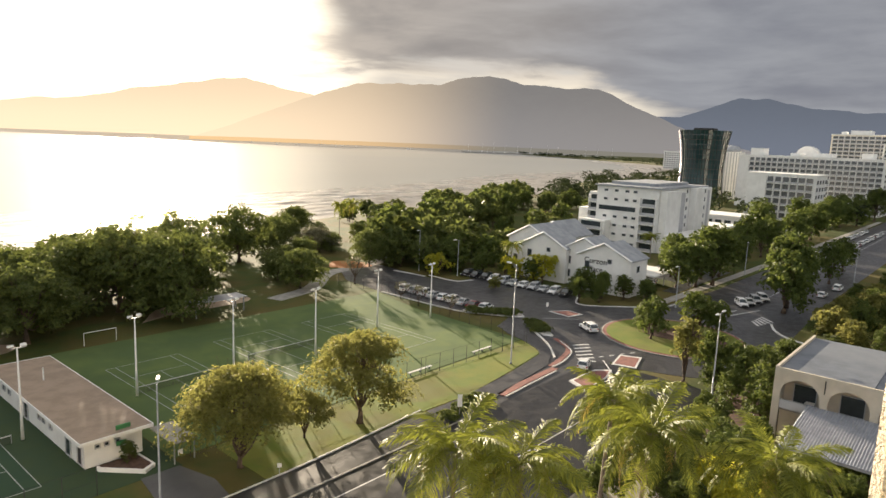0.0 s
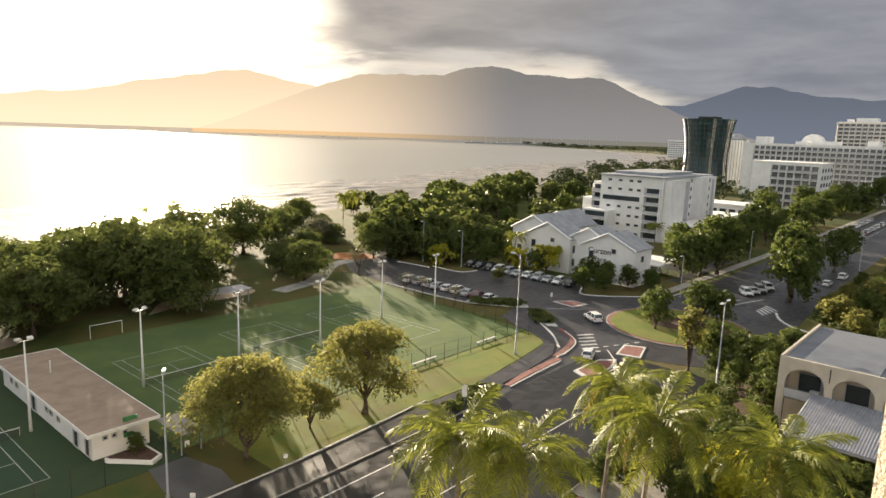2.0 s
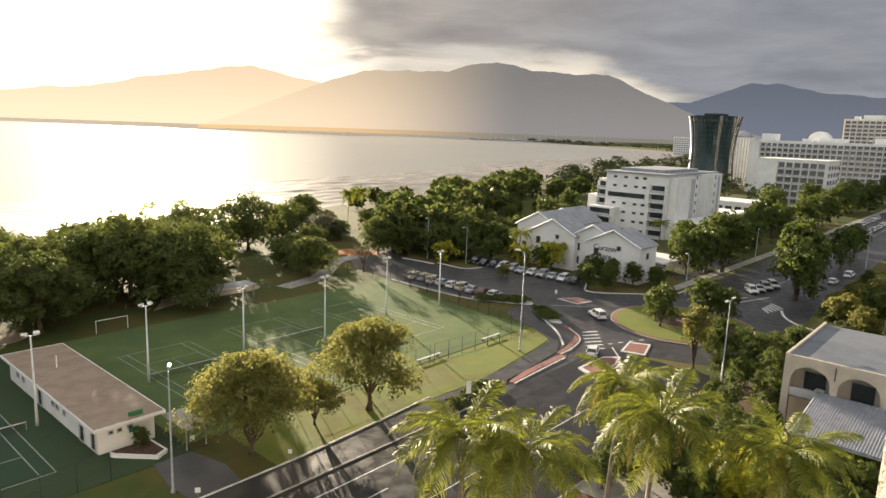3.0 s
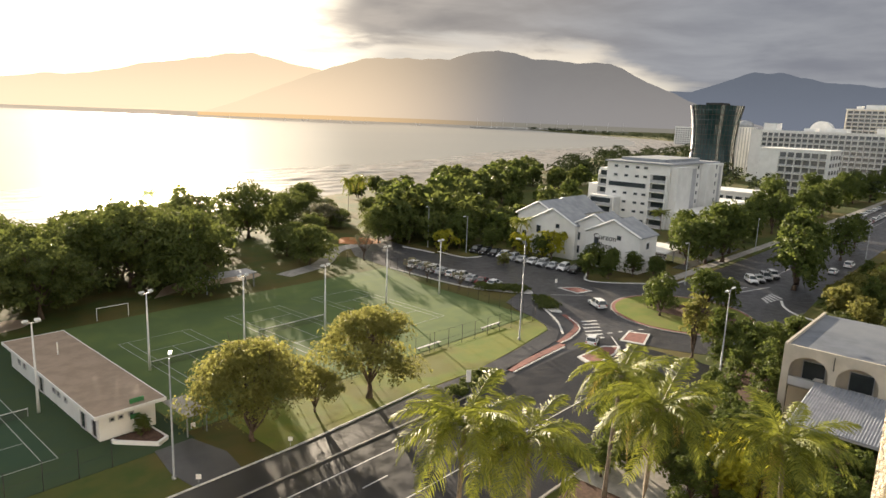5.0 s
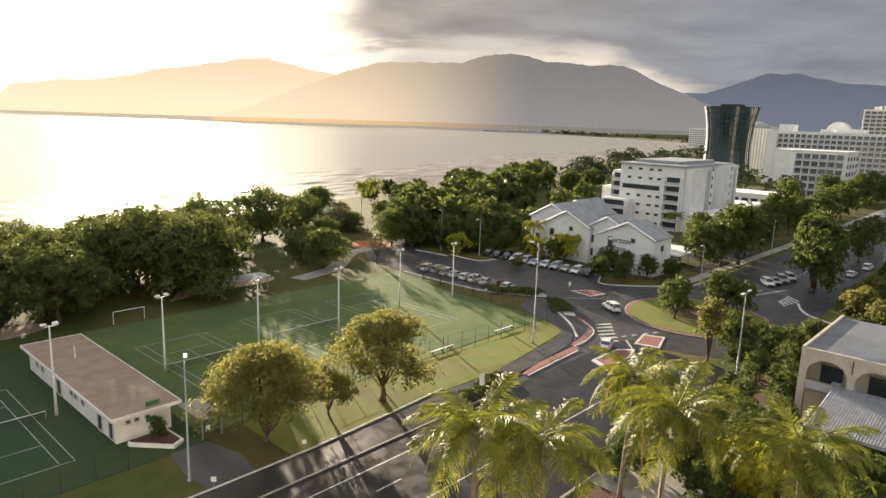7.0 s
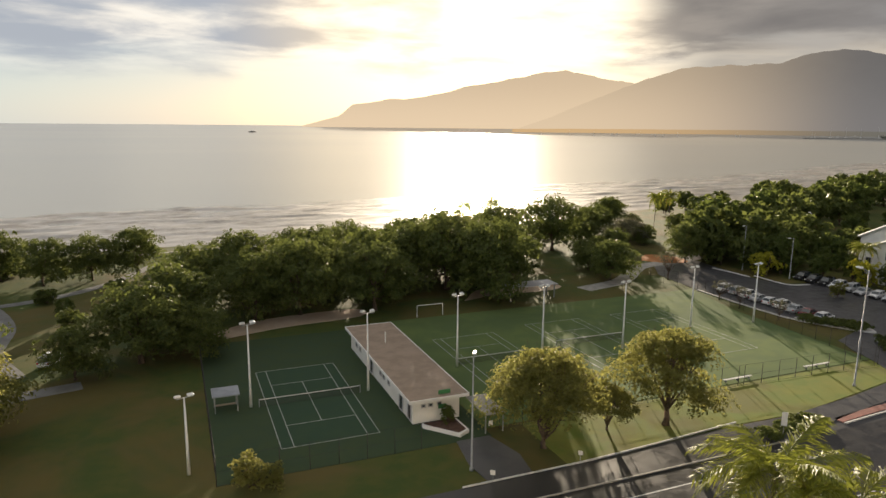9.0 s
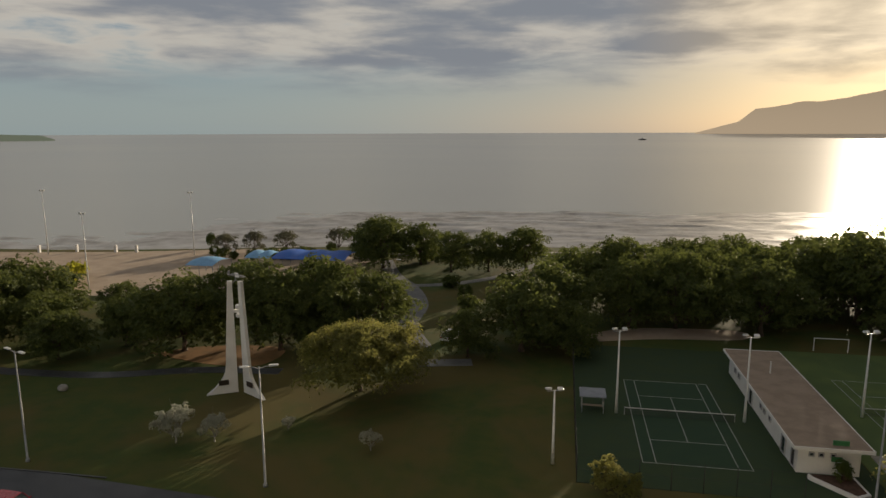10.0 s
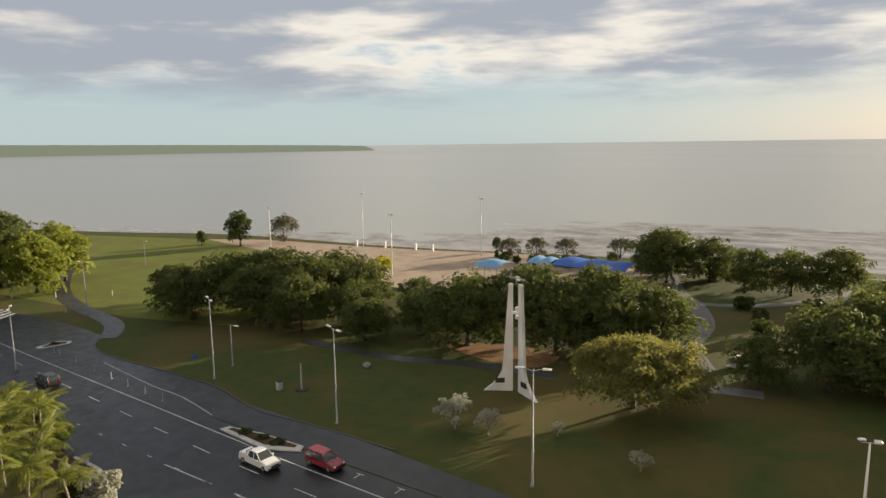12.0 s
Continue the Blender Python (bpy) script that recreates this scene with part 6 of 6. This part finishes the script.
# made-up pale slab stands in for a sunlit opening under the figs
for x0, y0, ln, wd in ((60, 112, 11, 4),):
    sh = tagged(empty("sunlit_gap_slab"), "pale flat slab on posts in place of a sunlit opening", "shelter", "park shelters")
    part("roof", box(bmesh.new(), x0, x0 + ln, y0, y0 + wd, 2.8, 2.95), M_GREYWALL, sh)
    for x in (x0 + 0.5, x0 + ln - 0.5):
        for y in (y0 + 0.5, y0 + wd - 0.5):
            part("post", box(bmesh.new(), x - 0.1, x + 0.1, y - 0.1, y + 0.1, -0.05, 2.8), M_STEEL, sh)


def shade_sail(x0, x1, y0, y1, z, mat, label, peaks=3):
    """Tent-like canvas on posts."""
    ob = tagged(empty("shade_canopy"), label, "canopy", "shore canopies")
    nu, nv = 24, 8
    verts, faces = [], []
    for th in (0.0, -0.06):
        for i in range(nu + 1):
            for j in range(nv + 1):
                u, v_ = i / nu, j / nv
                zz = z + 1.3 * math.sin(math.pi * v_) * (0.55 + 0.45 * abs(math.sin(math.pi * peaks * u))) + th
                verts.append((x0 + (x1 - x0) * u, y0 + (y1 - y0) * v_, zz))
    m_ = (nu + 1) * (nv + 1)
    for i in range(nu):
        for j in range(nv):
            k = i * (nv + 1) + j
            faces.append((k, k + nv + 1, k + nv + 2, k + 1))
            faces.append((m_ + k, m_ + k + 1, m_ + k + nv + 2, m_ + k + nv + 1))
    part("canvas", raw_mesh(verts, faces, mat, "canvas", True), None, ob)
    for x in (x0, (x0 + x1) / 2, x1):
        for y in (y0, y1):
            part("post", tube(bmesh.new(), [(x, y, -0.1), (x, y, z)], [0.08, 0.08], 6), M_STEEL, ob)
    return ob


shade_sail(-71, -52, 150, 162, 3.6, M_BLUE, "wide blue canvas shade over the playground")
shade_sail(-88, -81, 140, 149, 3.4, M_BLUELIGHT, "small pale blue canvas shade by the sand", 1)
shade_sail(-79, -72.5, 152, 160, 3.2, M_BLUELIGHT, "small pale blue canvas shade by the sand", 2)


# ---- vehicles ----
def wheel(parent, x, y, r=0.34, w_=0.22):
    sg = 1 if y > 0 else -1
    ty = part("tyre", tube(bmesh.new(), [(x, y - w_ / 2, r), (x, y - w_ / 2 + 0.04, r), (x, y + w_ / 2 - 0.04, r), (x, y + w_ / 2, r)], [r * 0.86, r, r, r * 0.86], 14), M_BLACK, parent, smooth=True)
    part("rim", tube(bmesh.new(), [(x, y + sg * w_ * 0.42, r), (x, y + sg * w_ * 0.56, r)], [r * 0.6, r * 0.55], 10), M_RIM, ty)


def hull(bm, outline, half, top_half=None, z_mid=0.75, bevel=0.05):
    """Side outline (x, z) given width; narrows above z_mid."""
    top_half = top_half or half
    zmax = max(z for _, z in outline)
    rings = []
    for sg in (-1, 1):
        ring = []
        for x, z in outline:
            t = max(0, (z - z_mid) / max(zmax - z_mid, 0.01))
            ring.append(bm.verts.new((x, sg * (half + (top_half - half) * t), z)))
        rings.append(ring)
    n = len(outline)
    bm.faces.new(rings[0])
    bm.faces.new(rings[1][::-1])
    for i in range(n):
        bm.faces.new((rings[0][i], rings[1][i], rings[1][(i + 1) % n], rings[0][(i + 1) % n]))
    bmesh.ops.recalc_face_normals(bm, faces=bm.faces[:])
    if bevel:
        bmesh.ops.bevel(bm, geom=bm.edges[:], offset=bevel, segments=2, affect="EDGES")
    return bm


def car(kind, colour, label, group="parked cars"):
    ob = tagged(empty("car" if kind != "ute" else "pickup_truck"), label, "car", group)
    ln, wd, hb, ht = {"suv": (4.7, 0.92, 1.0, 1.72), "hatch": (4.1, 0.86, 0.9, 1.48), "sedan": (4.7, 0.9, 0.9, 1.45), "ute": (5.2, 0.93, 1.05, 1.75)}[kind]
    f, b = ln / 2, -ln / 2
    low = [(b + 0.05, 0.3), (f - 0.1, 0.28), (f, 0.5), (f - 0.05, hb - 0.22), (f - 1.1, hb), (b + 0.1, hb + 0.02), (b, 0.6)]
    part("body", hull(bmesh.new(), low, wd, wd * 0.95, 0.6, 0.06), PAINT[colour], ob, smooth=False)
    c0, c1 = {"suv": (b + 0.12, f - 1.25), "hatch": (b + 0.15, f - 1.05), "sedan": (b + 0.75, f - 1.3), "ute": (b + 1.7, f - 1.35)}[kind]
    rk = {"suv": 0.25, "hatch": 0.35, "sedan": 0.65, "ute": 0.2}[kind]
    cab = [(c0, hb - 0.02), (c1, hb - 0.02), (c1 - 0.75, ht - 0.06), (c0 + rk, ht - 0.06)]
    part("cabin_glass", hull(bmesh.new(), cab, wd * 0.93, wd * 0.74, hb, 0.03), M_GLASS, ob)
    part("roof_panel", hull(bmesh.new(), [(c0 + rk - 0.05, ht - 0.08), (c1 - 0.70, ht - 0.08), (c1 - 0.85, ht), (c0 + rk + 0.05, ht)], wd * 0.76, wd * 0.72, ht - 0.08, 0.02), PAINT[colour], ob)
    for sg in (-1, 1):
        for xa, xb in ((c0 + 0.02, c0 + rk), (c1, c1 - 0.75), ((c0 + c1) / 2 - 0.1, (c0 + c1) / 2 - 0.1)):
            part("pillar", tube(bmesh.new(), [(xa, sg * wd * 0.93, hb - 0.02), (xb, sg * wd * 0.755, ht - 0.05)], [0.05, 0.045], 5), PAINT[colour], ob)
        part("headlight", box(bmesh.new(), f - 0.22, f - 0.02, sg * wd * 0.72 - 0.16, sg * wd * 0.72 + 0.16, hb - 0.36, hb - 0.2, 0.03), M_HEADLIGHT, ob)
        part("tail_light", box(bmesh.new(), b - 0.01, b + 0.12, sg * wd * 0.8 - 0.12, sg * wd * 0.8 + 0.12, hb - 0.3, hb - 0.05, 0.02), M_TAIL, ob)
        part("mirror", box(bmesh.new(), c1 - 0.35, c1 - 0.2, sg * (wd + 0.12) - 0.1, sg * (wd + 0.12) + 0.1, hb, hb + 0.16, 0.03), PAINT[colour], ob)
        for x in (f - 0.85, b + 0.85):
            wheel(ob, x, sg * (wd - 0.08))
    part("bumper", box(bmesh.new(), f - 0.1, f + 0.06, -wd * 0.85, wd * 0.85, 0.32, 0.5, 0.04), M_BLACK, ob)
    part("windscreen_trim", box(bmesh.new(), f - 0.04, f + 0.04, -0.5, 0.5, 0.55, 0.7, 0.02), M_BLACK, ob)
    if kind == "ute":
        part("tray_cover", box(bmesh.new(), b + 0.12, c0 - 0.02, -wd * 0.86, wd * 0.86, hb, hb + 0.08, 0.02), PAINT[colour], ob)
        bm = bmesh.new()
        for x in (c0 - 0.45, b + 0.5):
            tube(bm, [(x, -wd * 0.8, hb), (x - 0.05, -wd * 0.7, hb + 0.38), (x - 0.05, wd * 0.7, hb + 0.38), (x, wd * 0.8, hb)], [0.035] * 4, 6)
        part("sports_bar", bm, M_BLACK, ob)
    return ob


Z_ROAD = 0.02
ute = car("ute", "white", "white dual-cab pickup truck driving along the road", "moving cars")
ute.matrix_world = pose(-55.2, 43.9, Z_ROAD, 0, 0, -3)
redsuv = car("suv", "red", "dark red four-wheel drive parked beside the planter")
redsuv.matrix_world = pose(-49.0, 47.6, Z_ROAD, 0, 0, -3)
protos = [car("suv", "white", "white four-wheel drive in the car park"), car("sedan", "silver", "silver sedan in the car park"), car("hatch", "white", "white hatchback in the car park"),
          car("suv", "black", "dark four-wheel drive under the trees"), car("sedan", "maroon", "maroon sedan in the car park"), car("suv", "silver", "silver wagon in the car park")]
placed = set()


def park(k, x, y, turn, z=0.04):
    ob = protos[k]
    m = pose(x, y, z, 0, 0, turn)
    if k in placed:
        return copy_thing(ob, m)
    placed.add(k)
    ob.matrix_world = m
    return ob


rng_c = np.random.default_rng(2)
for k, kind in enumerate((0, 5, 0, 1, 2, 0, 1, 4, 2)):
    park(kind, 108.4 + rng_c.uniform(-0.3, 0.3), 104.2 - 2.85 * k, 8 + rng_c.uniform(-2, 2))
for k, kind in enumerate((3, 3, 3, 0, 5, 1, 2, 5, 1, 0, 3)):
    park(kind, 133.4 + rng_c.uniform(-0.3, 0.3), 106.5 - 2.95 * k, 188 + rng_c.uniform(-2, 2))
for k, (kind, x, y, t) in enumerate(((0, 157.5, 44.8, 215), (1, 160.6, 44.2, 215), (5, 163.8, 43.6, 215), (0, 167.5, 43.0, 215), (0, 197.7, 32.8, 0), (2, 184.6, 33.8, 0), (2, 91.4, 48.4, 20), (0, 111.3, 58.6, 55),
                                  (3, -101.4, 43.2, 178), (1, 176, 64.5, 10), (0, 162, 70, 90), (2, 166, 71, 90), (0, -17.9, 105.0, 70))):
    park(kind, x, y, t)
for k in range(22):
    park((0, 1, 2, 5, 0, 4)[k % 6], 240 + 5.9 * k, 45.6 + rng_c.uniform(-0.2, 0.2), 180)
for k in range(16):
    park((1, 0, 2, 5)[k % 4], 268 + 6.3 * k, 52.2 + rng_c.uniform(-0.2, 0.2), 180)

# ---- small things ----
for x, y in ((-116.2, 51.1), (-115, 51.4), (-108, 50.6), (-101, 50.0), (-95.5, 49.6), (-90.3, 49.2), (-85.4, 48.9), (-80.9, 48.7)):
    o = tagged(part("bollard", tube(bmesh.new(), [(0, 0, 0), (0, 0, 0.06), (0, 0, 0.08), (0, 0, 1.05)], [0.14, 0.14, 0.06, 0.05], 8), M_KERB), "slim white lane bollard on the road", "bollard", "lane bollards")
    o.matrix_world = pose(x, y, 0.02)
for x, y, z, wd, ht, mat, lab in ((-90.6, 60.5, 0.9, 0.9, 0.6, M_BLUE, "small blue park sign on a post"), (37.4, 53.3, 0.9, 0.45, 0.45, M_WHITE, "small white sign plate beside the footpath"), (27.1, 53.0, 0.9, 0.5, 0.5, M_WHITE, "small white sign plate beside the footpath"),
                                  (118.5, 72.5, 0.8, 0.5, 0.9, M_WHITE, "white traffic sign on the splitter island"), (61.8, 49.6, 1.6, 0.6, 1.6, M_WHITE, "white sign at the median hedge"), (-70.5, 33.0, 0.6, 0.5, 0.6, M_WHITE, "small white traffic sign in the median")):
    o = tagged(empty("sign", x, y, 0), lab, "sign")
    part("post", tube(bmesh.new(), [(0, 0, -0.1), (0, 0, z + ht)], [0.035, 0.035], 6), M_STEEL, o)
    part("plate", box(bmesh.new(), -wd / 2, wd / 2, -0.06, -0.035, z, z + ht), mat, o)
    o.matrix_world = pose(x, y, 0, 0, 0, 55 if x < 0 else -40)
bollard_post = tagged(empty("marker_post", -67.8, 62.0, 0), "slim grey marker post on a dark base", "post")
part("shaft", tube(bmesh.new(), [(0, 0, 0.1), (0, 0, 3.9)], [0.14, 0.1], 8), M_GREYWALL, bollard_post)
part("base", tube(bmesh.new(), [(0, 0, -0.05), (0, 0, 0.12)], [1.0, 0.95], 14), M_DARK, bollard_post)
bin_ = tagged(empty("litter_bin", -70.5, 60.3, 0), "grey-green litter bin on the lawn", "bin")
part("body", box(bmesh.new(), -0.4, 0.4, -0.35, 0.35, -0.02, 1.2, 0.05), M_GREYWALL, bin_)
part("lid", box(bmesh.new(), -0.42, 0.42, -0.37, 0.37, 1.2, 1.35, 0.05), M_DARK, bin_)
for x, y in ((-66.3, 74.3),):
    bm = bmesh.new()
    bmesh.ops.create_icosphere(bm, subdivisions=2, radius=0.7)
    for v_ in bm.verts:
        v_.co *= 1 + 0.18 * noise.noise(v_.co * 2 + Vector((x, y, 0)))
        v_.co.z *= 0.7
    o = tagged(part("boulder", bm, M_CONCRETE, smooth=True), "rounded grey boulder on the lawn", "boulder", "boulders")
    o.matrix_world = pose(x, y, 0.3)
for x, y in ((-143, 66), (-150, 80), (-160, 72), (-168, 66)):
    o = tagged(part("park_post", tube(bmesh.new(), [(0, 0, -0.1), (0, 0, 1.3)], [0.12, 0.1], 8), M_KERB), "short white park post", "post", "park posts")
    o.matrix_world = pose(x, y, 0)
for x, y in ((-140, 168), (-128, 169), (-122, 170), (-96, 168), (-91, 169), (-150, 165)):
    o = tagged(part("shower_post", box(bmesh.new(), -0.35, 0.35, -0.35, 0.35, -0.1, 2.2, 0.05), M_WHITE), "white post on the sea wall", "post", "sea wall posts")
    o.matrix_world = pose(x, y, 0)


# boats and the marina breakwater
def boat(x, y, ln, mast, label):
    ob = tagged(empty("boat"), label, "boat", "moored boats")
    bm = bmesh.new()
    hull(bm, [(-ln / 2, 0.0), (ln * 0.4, -0.1), (ln / 2, ln * 0.12), (-ln / 2, ln * 0.1)], ln * 0.14, ln * 0.16, 0.0, 0)
    part("hull", bm, M_WHITE if mast else M_DARK, ob)
    part("cabin", box(bmesh.new(), -ln * 0.25, ln * 0.1, -ln * 0.1, ln * 0.1, ln * 0.1, ln * 0.2), M_WHITE, ob)
    if mast:
        part("mast", tube(bmesh.new(), [(0, 0, ln * 0.1), (0, 0, mast)], [0.25, 0.15], 5), M_LAMP, ob)
    ob.matrix_world = pose(x, y, -1.0, 0, 0, 30)
    return ob


rng_k = np.random.default_rng(8)
for k in range(16):
    a_ = radians(30 + 26 * rng_k.random())
    d_ = 2500 + 700 * rng_k.random()
    boat(d_ * math.sin(a_), d_ * math.cos(a_), 11, 14, "small yacht moored in the bay")
for k in range(12):
    boat(1990 + 45 * k, 1610 - 32 * k + 30 * rng_k.random(), 22, 28 + 22 * rng_k.random(), "sailing boat in the marina")
ship_az = radians(6.2)
boat(2600 * math.sin(ship_az), 2600 * math.cos(ship_az), 30, 0, "small dark ship far out at sea")
band("breakwater", smooth_line([(1950, 1610), (2150, 1500), (2350, 1380), (2500, 1250)]), 26, -2.0, 2.0, M_CONCRETE, "low stone marina breakwater", "breakwater")
